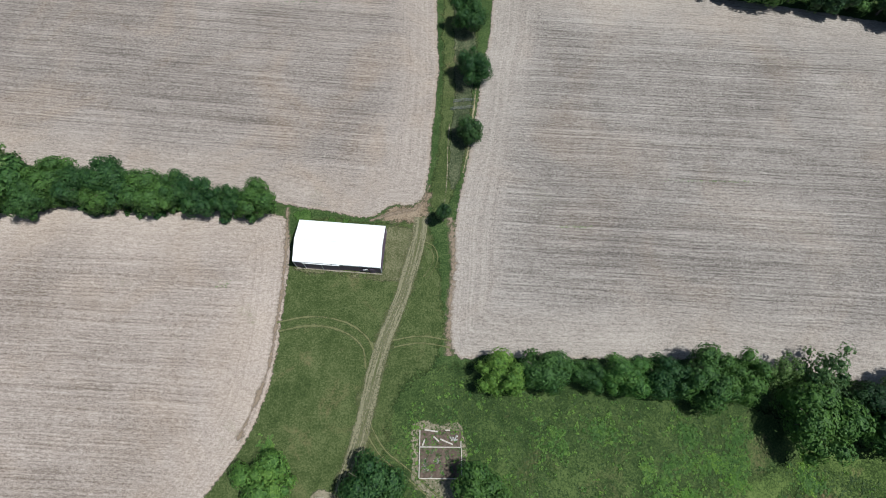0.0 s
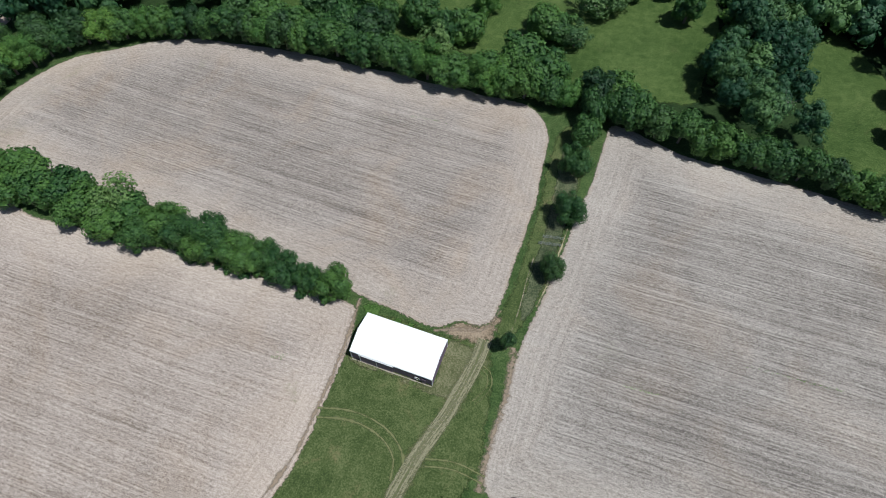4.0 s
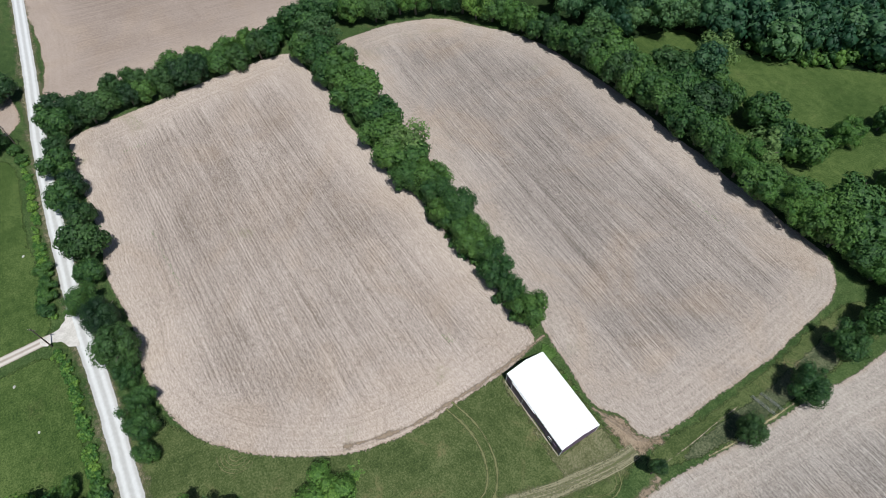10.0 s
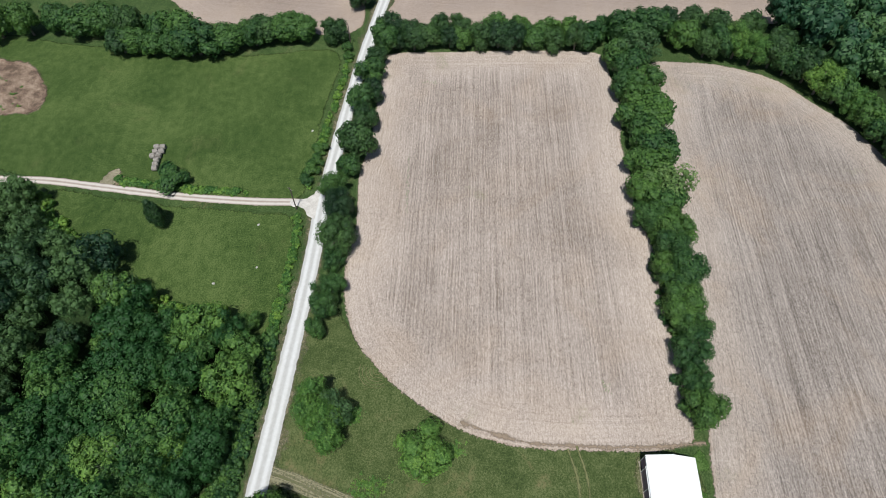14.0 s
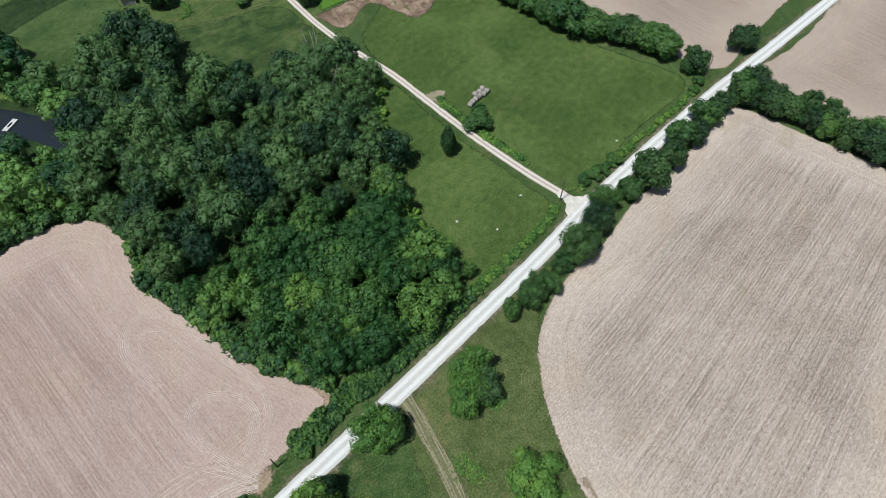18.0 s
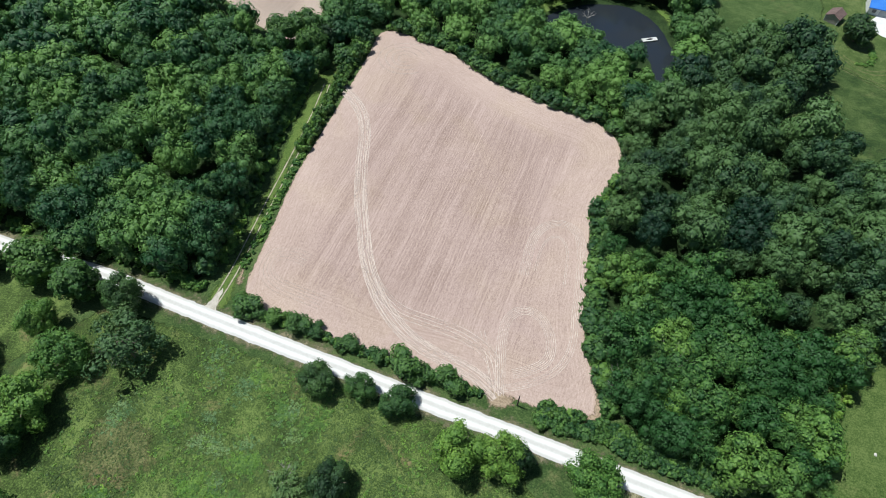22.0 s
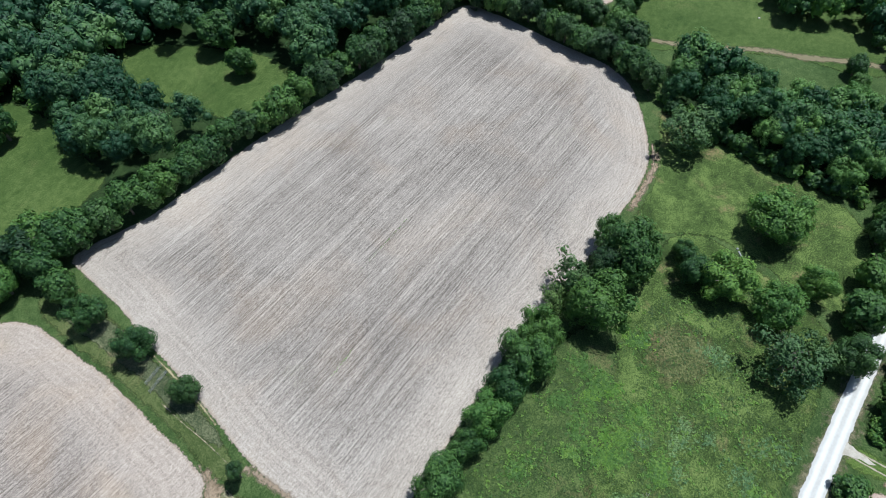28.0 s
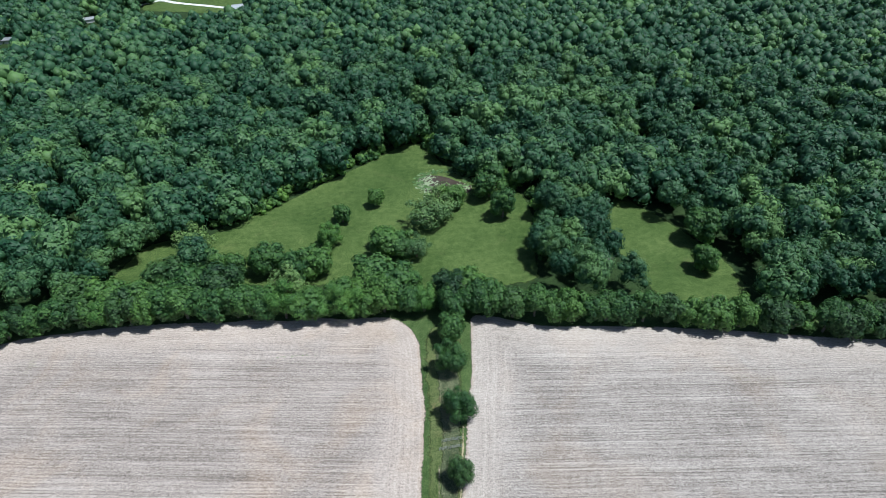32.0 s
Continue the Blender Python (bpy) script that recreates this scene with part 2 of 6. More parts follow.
M_FX = stubble("far_stubble", radians(80), (0.205, 0.158, 0.128), (0.430, 0.352, 0.302), rows=0.6, grainy=0.7)
M_GROUND = grass("rough_grass", (0.024, 0.048, 0.014), (0.046, 0.082, 0.023), (0.092, 0.130, 0.046), 0.06, dry=0.3, soft=True)
M_LAWN = grass("mown_grass", (0.036, 0.058, 0.017), (0.070, 0.096, 0.030), (0.124, 0.146, 0.060), 0.09, dry=0.5, mow=0.3, angle=radians(80), blotch=1.2)
M_HOUSE_LAWN = grass("house_grass", (0.034, 0.062, 0.016), (0.062, 0.098, 0.026), (0.115, 0.145, 0.055), 0.09, dry=0.35, mow=0.7, angle=radians(70))
M_PAST = grass("pasture_grass", (0.027, 0.055, 0.012), (0.057, 0.095, 0.023), (0.104, 0.144, 0.044), 0.04, dry=0.14, mow=0.25, angle=radians(5))
M_MEADOW = grass("weedy_meadow", (0.027, 0.046, 0.013), (0.059, 0.097, 0.024), (0.138, 0.192, 0.055), 0.11, dry=0.9, relief=0.8, blotch=2.4)
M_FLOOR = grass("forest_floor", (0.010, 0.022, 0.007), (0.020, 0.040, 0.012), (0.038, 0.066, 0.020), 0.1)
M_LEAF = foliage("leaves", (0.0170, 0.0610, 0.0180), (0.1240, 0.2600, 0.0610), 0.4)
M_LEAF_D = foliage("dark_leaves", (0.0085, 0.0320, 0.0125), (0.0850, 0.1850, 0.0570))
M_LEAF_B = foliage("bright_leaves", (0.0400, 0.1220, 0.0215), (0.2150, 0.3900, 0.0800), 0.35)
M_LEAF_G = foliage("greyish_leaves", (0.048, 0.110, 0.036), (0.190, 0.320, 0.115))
M_BARK = plain("bark", (0.10, 0.08, 0.06), (0.22, 0.19, 0.16), 2.0, 0.95, bump=0.6)
M_DEAD = plain("dead_wood", (0.23, 0.215, 0.20), (0.38, 0.36, 0.335), 2.0, 0.9, bump=0.5)
M_GRAVEL = Mat("white_gravel")
_u = M_GRAVEL.attr("across")
_w = M_GRAVEL.math("ABSOLUTE", M_GRAVEL.math("SUBTRACT", M_GRAVEL.math("ABSOLUTE", _u), 0.42))
_n = M_GRAVEL.noise(1.2, 5, 0.7)
_f = M_GRAVEL.math("ADD", M_GRAVEL.span(_w, 0.05, 0.35, 0.9, 0.35), M_GRAVEL.math("MULTIPLY", M_GRAVEL.math("SUBTRACT", _n, 0.5), 0.7))
M_GRAVEL.bump(M_GRAVEL.noise(9.0, 4, 0.7), 0.5, 0.05)
M_GRAVEL.ragged(M_GRAVEL.span(M_GRAVEL.math("ADD", M_GRAVEL.math("ABSOLUTE", _u), M_GRAVEL.math("MULTIPLY", M_GRAVEL.math("SUBTRACT", _n, 0.5), 0.25)), 0.88, 0.98, 1.0, 0.0))
M_ROAD = M_GRAVEL.done(M_GRAVEL.mix(_f, (0.38, 0.37, 0.35), (0.66, 0.66, 0.65)), 0.95, 0.0, 0.1)
M_DRIVE = Mat("drive_gravel")
_u = M_DRIVE.math("ABSOLUTE", M_DRIVE.attr("across"))
_n = M_DRIVE.noise(0.8, 5, 0.7)
_f = M_DRIVE.math("ADD", M_DRIVE.span(M_DRIVE.math("ABSOLUTE", M_DRIVE.math("SUBTRACT", _u, 0.45)), 0.08, 0.4, 1.0, 0.2), M_DRIVE.math("MULTIPLY", M_DRIVE.math("SUBTRACT", _n, 0.5), 0.8))
M_DRIVE.ragged(M_DRIVE.span(M_DRIVE.math("ADD", _u, M_DRIVE.math("MULTIPLY", M_DRIVE.math("SUBTRACT", _n, 0.5), 0.5)), 0.85, 0.97, 1.0, 0.0))
M_DRIVEWAY = M_DRIVE.done(M_DRIVE.mix(_f, (0.30, 0.245, 0.20), (0.58, 0.53, 0.48)), 0.95, 0.0, 0.1)
M_WHEEL = worn("pale_wheel_mark", (0.50, 0.415, 0.362), (0.61, 0.515, 0.455), 0.52)
M_FADE = worn("yellowed_grass", (0.115, 0.132, 0.052), (0.205, 0.205, 0.098), 0.55)
M_DIRT = grass("bare_dirt", (0.085, 0.062, 0.045), (0.195, 0.132, 0.094), (0.36, 0.275, 0.205), 0.16, mow=0.7, angle=radians(65), dry=0.8, blotch=2.6, relief=0.9)
M_BROWN = grass("dead_grass", (0.16, 0.122, 0.080), (0.26, 0.195, 0.135), (0.36, 0.285, 0.205), 0.3, fray=3.0)
M_PALE = grass("trampled_grass", (0.16, 0.15, 0.09), (0.24, 0.215, 0.145), (0.33, 0.29, 0.21), 0.3, fray=0.9)


# ---------------------------------------------------------------- mesh tools
def part(name, bm, material, parent=None, label=""):
    """Links a bmesh as one mesh object, under a thing or a part."""
    me = bpy.data.meshes.new(name)
    bm.to_mesh(me)
    bm.free()
    return placed(name, me, material, parent, label)


def placed(name, me, material, parent=None, label=""):
    if material and not me.materials:
        me.materials.append(material)
    ob = new(name, me)
    if parent:
        ob.parent = parent
    if label:
        ob["label"] = label
    return ob


def thing(name, label, category, at=(0, 0, 0), rz=0.0, group="", kind=""):
    e = new(name)
    e.matrix_basis = pose(*at, 0, 0, rz)
    return tagged(e, label, category, group, kind)


def raw_mesh(name, verts, loops, size, smooth=False):
    """A mesh from numpy: verts (n, 3) and faces (m, size)."""
    me = bpy.data.meshes.new(name)
    nv, nf = len(verts), len(loops)
    me.vertices.add(nv)
    me.vertices.foreach_set("co", np.asarray(verts, np.float32).ravel())
    me.loops.add(nf * size)
    me.loops.foreach_set("vertex_index", np.asarray(loops, np.int32).ravel())
    me.polygons.add(nf)
    me.polygons.foreach_set("loop_start", np.arange(0, nf * size, size, dtype=np.int32))
    me.polygons.foreach_set("use_smooth", np.full(nf, smooth))
    me.update(calc_edges=True)
    return me


def smooth_line(pts, step=1.5, closed=False):
    """Catmull-Rom through the points, resampled evenly."""
    p = np.array(pts, float)
    n = len(p)
    out = []
    for i in range(n if closed else n - 1):
        if closed:
            a, b, c, d = p[i - 1], p[i], p[(i + 1) % n], p[(i + 2) % n]
        else:
            a, b, c, d = p[max(i - 1, 0)], p[i], p[i + 1], p[min(i + 2, n - 1)]
        for s in np.linspace(0, 1, max(3, int(np.hypot(*(c - b)) / 0.8)), endpoint=False):
            out.append(0.5 * (2 * b + (c - a) * s + (2 * a - 5 * b + 4 * c - d) * s**2 + (3 * b - a - 3 * c + d) * s**3))
    if not closed:
        out.append(p[-1])
    out = np.array(out)
    if closed:
        out = np.vstack([out, out[:1]])
    run = np.r_[0, np.cumsum(np.hypot(*np.diff(out, axis=0).T))]
    k = np.linspace(0, run[-1], max(4, int(run[-1] / step)), endpoint=not closed)
    return np.stack([np.interp(k, run, out[:, 0]), np.interp(k, run, out[:, 1])], 1)


def inside(pts, poly):
    x, y = np.asarray(pts)[:, 0], np.asarray(pts)[:, 1]
    r = np.zeros(len(x), bool)
    q = np.asarray(poly)
    for (x0, y0), (x1, y1) in zip(q, np.roll(q, -1, 0)):
        hit = (y0 > y) != (y1 > y)
        with np.errstate(divide="ignore", invalid="ignore"):
            r ^= hit & (x < (x1 - x0) * (y - y0) / (y1 - y0 + 1e-12) + x0)
    return r


def edge_distance(pts, poly):
    best = np.full(len(pts), 1e9)
    q = np.asarray(poly)
    for a, b in zip(q, np.roll(q, -1, 0)):
        ab = b - a
        s = np.clip(((pts - a) @ ab) / (ab @ ab + 1e-12), 0, 1)
        best = np.minimum(best, np.hypot(*(pts - a - s[:, None] * ab).T))
    return best


from mathutils.geometry import delaunay_2d_cdt


def sheet(name, pts, material, z, label, step=2.0, cell=3.0, wobble=0.5, category="ground", kind="structure"):
    """A patch of ground with an uneven outline; stores each point's distance from the outline."""
    ring = smooth_line(pts, step, True)
    rng = np.random.default_rng(len(pts))
    ring = ring + rng.normal(0, wobble * 0.4, ring.shape)
    lo, hi = ring.min(0), ring.max(0)
    gx, gy = np.meshgrid(np.arange(lo[0], hi[0], cell), np.arange(lo[1], hi[1], cell))
    g = np.stack([gx.ravel(), gy.ravel()], 1) + rng.uniform(-0.2, 0.2, (gx.size, 2)) * cell
    g = g[inside(g, ring)]
    g = g[edge_distance(g, ring) > 0.35 * cell]
    allp = np.vstack([ring, g])
    n = len(ring)
    vs, _, fs, *_ = delaunay_2d_cdt([Vector(p) for p in allp], [(i, (i + 1) % n) for i in range(n)], [list(range(n))], 1, 1e-4)
    vs = np.array([(v.x, v.y) for v in vs])
    me = bpy.data.meshes.new(name)
    me.from_pydata([(x, y, z) for x, y in vs], [], [f if (vs[f[1]][0] - vs[f[0]][0]) * (vs[f[2]][1] - vs[f[0]][1]) - (vs[f[1]][1] - vs[f[0]][1]) * (vs[f[2]][0] - vs[f[0]][0]) > 0 else list(f)[::-1] for f in fs])
    at = me.attributes.new("edge", "FLOAT", "POINT")
    at.data.foreach_set("value", edge_distance(vs, ring).astype(np.float32))
    return tagged(placed(name, me, material), label, category, kind=kind)


def ribbon(name, pts, width, material, z, label="", crown=0.0, step=1.5, parent=None, category="road", kind="structure", vary=0.08, cols=7):
    """A strip along a line; stores how far across it each point lies (-1 to 1)."""
    c = smooth_line(pts, step)
    d = np.gradient(c, axis=0)
    d /= np.hypot(*d.T)[:, None] + 1e-9
    nrm = np.stack([-d[:, 1], d[:, 0]], 1)
    rng = np.random.default_rng(int(abs(c[0, 0] * 7 + c[0, 1] * 13)) + len(c))
    u = np.linspace(-1, 1, cols)
    half = width / 2 * (1 + rng.normal(0, vary, len(c)))
    v = c[:, None] + nrm[:, None] * (u[None, :, None] * half[:, None, None])
    zz = z + crown * (1 - np.abs(u) ** 2)
    verts = np.concatenate([v, np.broadcast_to(zz[None, :, None], (*v.shape[:2], 1))], 2).reshape(-1, 3)
    i = np.arange(len(c) - 1)[:, None] * cols + np.arange(cols - 1)[None]
    f = np.stack([i, i + 1, i + cols + 1, i + cols], -1).reshape(-1, 4)[:, ::-1]
    me = raw_mesh(name, verts, f, 4)
    at = me.attributes.new("across", "FLOAT", "POINT")
    at.data.foreach_set("value", np.tile(u, len(c)).astype(np.float32))
    run = np.r_[0, np.cumsum(np.hypot(*np.diff(c, axis=0).T))]
    me.attributes.new("along", "FLOAT", "POINT").data.foreach_set("value", np.repeat(run, cols).astype(np.float32))
    ob = placed(name, me, material, parent, label if parent else "")
    return ob if parent else tagged(ob, label, category, kind=kind)


def offset_line(pts, d):
    c = smooth_line(pts, 2.0)
    g = np.gradient(c, axis=0)
    g /= np.hypot(*g.T)[:, None] + 1e-9
    return c + np.stack([-g[:, 1], g[:, 0]], 1) * d


def box(bm, x0, y0, z0, x1, y1, z1, m=None):
    r = bmesh.ops.create_cube(bm, size=1.0, matrix=(m or Matrix()) @ Matrix.LocRotScale(((x0 + x1) / 2, (y0 + y1) / 2, (z0 + z1) / 2), None, (abs(x1 - x0), abs(y1 - y0), abs(z1 - z0))))
    return r["verts"]


def boxed(name, x0, y0, z0, x1, y1, z1, material, parent, label="", bevel=0.0, m=None):
    bm = bmesh.new()
    box(bm, x0, y0, z0, x1, y1, z1, m)
    if bevel:
        bmesh.ops.bevel(bm, geom=bm.edges[:], offset=bevel, segments=2, affect="EDGES")
    return part(name, bm, material, parent, label)


def tube(bm, a, b, r0, r1, seg=7):
    a, b = Vector(a), Vector(b)
    q = (b - a).to_track_quat("Z", "Y").to_matrix().to_4x4()
    bmesh.ops.create_cone(bm, cap_ends=True, segments=seg, radius1=r0, radius2=r1, depth=(b - a).length, matrix=Matrix.Translation((a + b) / 2) @ q)



# ---------------------------------------------------------------- ground, fields, roads
def ground_sheet():
    """One sheet out to the horizon, finer near the middle."""
    k = np.r_[-4000, -2000, -1000, -600, np.arange(-400, 401, 40), 600, 1000, 2000, 4000].astype(float)
    gx, gy = np.meshgrid(k, k)
    n = len(k)
    v = np.stack([gx.ravel(), gy.ravel(), np.zeros(n * n)], 1)
    i = (np.arange(n - 1)[:, None] * n + np.arange(n - 1)[None]).ravel()
    me = raw_mesh("ground", v, np.stack([i, i + 1, i + n + 1, i + n], 1), 4)
    me.attributes.new("edge", "FLOAT", "POINT").data.foreach_set("value", np.full(len(v), 50.0, np.float32))
    return tagged(placed("ground", me, M_GROUND), "rough green grass over flat farm land", "ground", kind="structure")


ground_sheet()

FIELD_WEST = [(-161, -16), (-161.5, 5), (-162, 26), (-160, 51), (-148, 53), (-130, 53.5), (-120, 51), (-107, 51.5), (-92, 50), (-85, 52), (-74, 51.5), (-59, 51), (-45, 51.5), (-36.5, 50.5), (-33.6, 48.5), (-32.3, 40), (-32.3, 32), (-33, 17), (-34.2, 10.7), (-35.7, 5.5), (-38.3, 0), (-42.2, -5.5), (-46.3, -10.8), (-51.3, -15.6), (-56, -19.3), (-61.7, -22), (-70.2, -24), (-80, -24.2), (-90, -22.8), (-107, -23.4), (-118, -21.5), (-140, -20), (-156, -19)]
FIELD_NORTH = [(-154.6, 66), (-155.2, 76.3), (-154, 87), (-150.4, 96.6), (-145, 104.8), (-135, 111.8), (-125, 118.6), (-114, 122.6), (-102.5, 123.9), (-91.4, 125.2), (-80, 125.6), (-68.7, 125.3), (-57.8, 124.9), (-48.4, 125.4), (-39.5, 123.9), (-33.3, 125), (-23.3, 123.4), (-16.8, 123.7), (-8.4, 122.2), (-3.8, 117.1), (-1.7, 110.7), (-1.3, 98.4), (-0.9, 88), (-2.2, 71), (-3.2, 57.4), (-5.5, 53), (-11.4, 52.3), (-16.2, 49.4), (-25, 50.8), (-33.5, 52.2), (-47, 55), (-69, 58), (-91, 61), (-115, 63), (-142, 65)]
FIELD_EAST = [(14.3, 122.2), (26.6, 118.8), (34, 116.3), (51.8, 114.7), (70.4, 112.7), (89.7, 109.7), (109.7, 105.9), (132.2, 102.9), (157, 99.4), (159.4, 87), (158.4, 75), (156.7, 63), (155.8, 52), (154.2, 41.5), (149.2, 32.4), (141, 25.7), (133, 20.5), (121.7, 15.2), (109.7, 13.8), (99.2, 14.3), (86, 14.8), (71, 17), (54, 19), (31, 19), (19, 19), (9, 19.5), (5, 18.5), (2, 20.5), (1.2, 27.5), (1.8, 36.3), (2.3, 45.4), (3.2, 53.6), (4.4, 59.4), (5.7, 66), (7.5, 77.6), (8.9, 89), (10.7, 97.5), (11.6, 106.2), (12.4, 115)]
FIELD_SOUTH = [(69.5, -145), (70, -155.3), (65, -159.4), (51.6, -155.5), (41, -152.3), (30, -145.4), (22, -142.2), (12.4, -138.8), (3.3, -136.3), (-5.4, -134.5), (-11.8, -130.2), (-15, -124), (-15.5, -116.2), (-12, -107), (-10.4, -98.2), (-11.6, -86.7), (-12.4, -78.5), (-12.8, -69), (-15, -61), (-17.8, -53.7), (-18.3, -46.4), (-13.6, -45.5), (-6.7, -44.6), (-0.6, -45.3), (5.6, -45.4), (17, -45.9), (31, -45.8), (45.3, -47.1), (57, -48.2), (62.1, -49.7), (65.5, -54.2), (66.4, -60.6), (67.5, -72), (69, -85.4), (69.4, -98.4), (69.2, -115.5), (69.2, -129)]
sheet("field_west", FIELD_WEST, M_F1, 0.03, "pale harvested stubble field with curved headland rows", category="field", wobble=0.2)
sheet("field_north", FIELD_NORTH, M_F2, 0.03, "pale harvested stubble field beside the north woods", category="field", wobble=0.2)
sheet("field_east", FIELD_EAST, M_F3, 0.03, "grey-tan harvested stubble field with straight rows", category="field", wobble=0.2)
sheet("field_south", FIELD_SOUTH, M_F4, 0.03, "pinkish tan bare tilled field with wheel marks", category="field", wobble=0.2)
sheet("field_far_west", [(-330, 0), (-211, -13.8), (-199, -15.4), (-178, -18), (-176, 8), (-176, 50), (-178, 90), (-180, 122), (-240, 140), (-330, 130)], M_FX, 0.03, "tan tilled field beyond the tree row", cell=6, category="field")
sheet("field_far_southwest", [(-330, -30), (-200, -27), (-173, -29), (-172, -50), (-176, -66), (-184, -90), (-230, -115), (-330, -110)], M_FX, 0.03, "tan tilled field across the gravel road", cell=6, category="field")
sheet("field_far_northeast", [(183, 57), (184, 80), (181, 108), (185, 125), (188, 148), (196, 170), (209, 182), (232, 198), (330, 225), (330, 120), (330, 50), (230, 56)], M_FX, 0.03, "pale tilled field behind the east tree row", cell=6, category="field")
sheet("field_far_southeast", [(88, -146), (93, -164), (93, -200), (110, -290), (220, -290), (220, -180), (150, -157), (134, -160), (113, -149), (100, -144)], M_FX, 0.03, "tan tilled field behind the south woods", cell=6, category="field")

# grass of different kinds
sheet("pasture_west", [(-172, -152), (-168, -125), (-163, -92), (-161, -62), (-162, -34), (-132, -35), (-105, -36), (-98, -39), (-98, -52), (-100, -71), (-104, -93), (-106, -109), (-112, -128), (-130, -137), (-150, -152)], M_PAST, 0.012, "smooth green pasture with pale flower specks", category="pasture")
sheet("pasture_corner", [(-92, -38), (-95, -50), (-97, -70), (-101, -92), (-103, -106), (-90, -98), (-75, -80), (-62, -64), (-55, -50), (-56, -40), (-72, -38)], M_PAST, 0.012, "mown green pasture inside the road corner", category="pasture")
sheet("pasture_north", [(0, 236), (-24, 217), (-52, 190), (-72, 174), (-76, 158), (-60, 142), (-27, 138), (2, 134), (22, 134), (36, 136), (38, 147), (42, 166), (40, 189), (30, 196), (15, 208)], M_PAST, 0.012, "smooth green clearing between woods", category="pasture")
sheet("pasture_northeast", [(75, 184), (64, 158), (68, 138), (72, 124), (96, 122), (99, 139), (92, 158), (84, 173)], M_PAST, 0.012, "small green clearing between woods", category="pasture")
sheet("pasture_gap", [(-101, 141), (-92, 132), (-81, 137), (-75, 155), (-81, 168), (-95, 165)], M_PAST, 0.017, "narrow green gap in the woods", category="pasture")
sheet("pasture_east", [(183, 50), (174, 46), (169, 34), (178, 18), (188, -5), (192, -28), (206, -44), (228, -47), (300, -40), (300, 48), (220, 52)], M_PAST, 0.012, "open green pasture behind the east woods", category="pasture")
sheet("meadow", [(0, 17), (20, 17), (45, 15), (62, 10), (80, 4), (100, 2), (106, -8), (98, -34), (88, -40), (60, -39), (30, -37.5), (8, -36), (-8, -30), (-14, -14), (-11, 0), (-6, 12)], M_MEADOW, 0.012, "weedy green meadow with bright and dry patches", category="meadow")
sheet("meadow_mown", [(98, 10), (116, 12), (131, 17), (143, 20), (141, 4), (138, -12), (136, -30), (124, -42), (104, -42), (100, -34), (106, -10)], M_MEADOW, 0.014, "mown yellow-green meadow among trees", category="meadow")
sheet("rough_meadow", [(-8, 16), (4, 19), (20, 18), (45, 16), (64, 11), (76, 4), (60, -4), (40, -8), (18, -12), (-2, -14), (-12, -10), (-12, 2)], grass("dark_meadow", (0.022, 0.044, 0.012), (0.046, 0.076, 0.022), (0.100, 0.142, 0.044), 0.12, dry=0.35, fray=6.0, blotch=2.0), 0.0165, "dark rough grass beside the garden bed", category="meadow")
sheet("yard_grass", [(-31, 48.5), (-14, 49), (-7, 50), (-2, 47), (1, 30), (0, 20), (-7, 6), (-14, -12), (-24, -30), (-34, -34), (-60, -33), (-72, -28), (-62, -22), (-52, -14), (-46, -5), (-40, 5), (-37, 14), (-36, 30)], M_LAWN, 0.014, "mown grass between the field and the barn", category="lawn")
sheet("house_lawn", [(-66, -158), (-70, -190), (-72, -240), (-135, -240), (-150, -190), (-140, -165), (-118, -150), (-108, -142), (-106, -124), (-90, -138), (-78, -152)], M_HOUSE_LAWN, 0.013, "mown lawn round the farm buildings", category="lawn")
sheet("fence_strip", [(-3.5, 54), (-1.5, 70), (-0.8, 90), (-1, 108), (2, 119), (10, 116), (9, 98), (7.5, 82), (6.5, 68), (3, 56), (0, 48)], M_LAWN, 0.010, "long grass strip under the fence row", category="verge")
sheet("hill_weeds", [(-68, -184), (-64, -162), (-56, -146), (-62, -138), (-82, -134), (-95, -122), (-104, -118), (-107.5, -146), (-109.5, -160), (-106, -168), (-96, -172), (-88, -176)], grass("hill_weed_grass", (0.018, 0.040, 0.012), (0.040, 0.072, 0.020), (0.090, 0.128, 0.042), 0.12, dry=0.3, relief=1.0, blotch=2.2), 0.02, "weedy rough grass slope below the lawn", category="meadow")
sheet("hill_grass", [(-34, -220), (-36, -186), (-46, -184), (-60, -190), (-70, -196), (-72, -225)], M_GROUND, 0.018, "rough grass above the pond", category="meadow")
sheet("mown_patch", [(-115.5, -154), (-122, -157), (-131, -157), (-130.5, -149), (-122, -149), (-116, -150.6)], grass("mown_green", (0.05, 0.12, 0.015), (0.07, 0.16, 0.02), (0.09, 0.19, 0.03), 0.2, mow=0.3), 0.018, "bright freshly mown strip beside the pole barn", category="lawn")
sheet("dirt_patch", [(-111.5, -147), (-113, -150.5), (-120, -149), (-126.3, -148.3), (-129.5, -147.5), (-135.6, -156), (-146, -172), (-156, -166), (-160, -150), (-158, -135), (-150.8, -127), (-140.7, -120.9), (-133.5, -122.3), (-131.5, -130.6), (-131.3, -138), (-127.6, -140.6), (-122, -138.5), (-117.4, -136.3), (-112.3, -138)], M_DIRT, 0.02, "bare reddish brown graded earth", category="earth", cell=2)
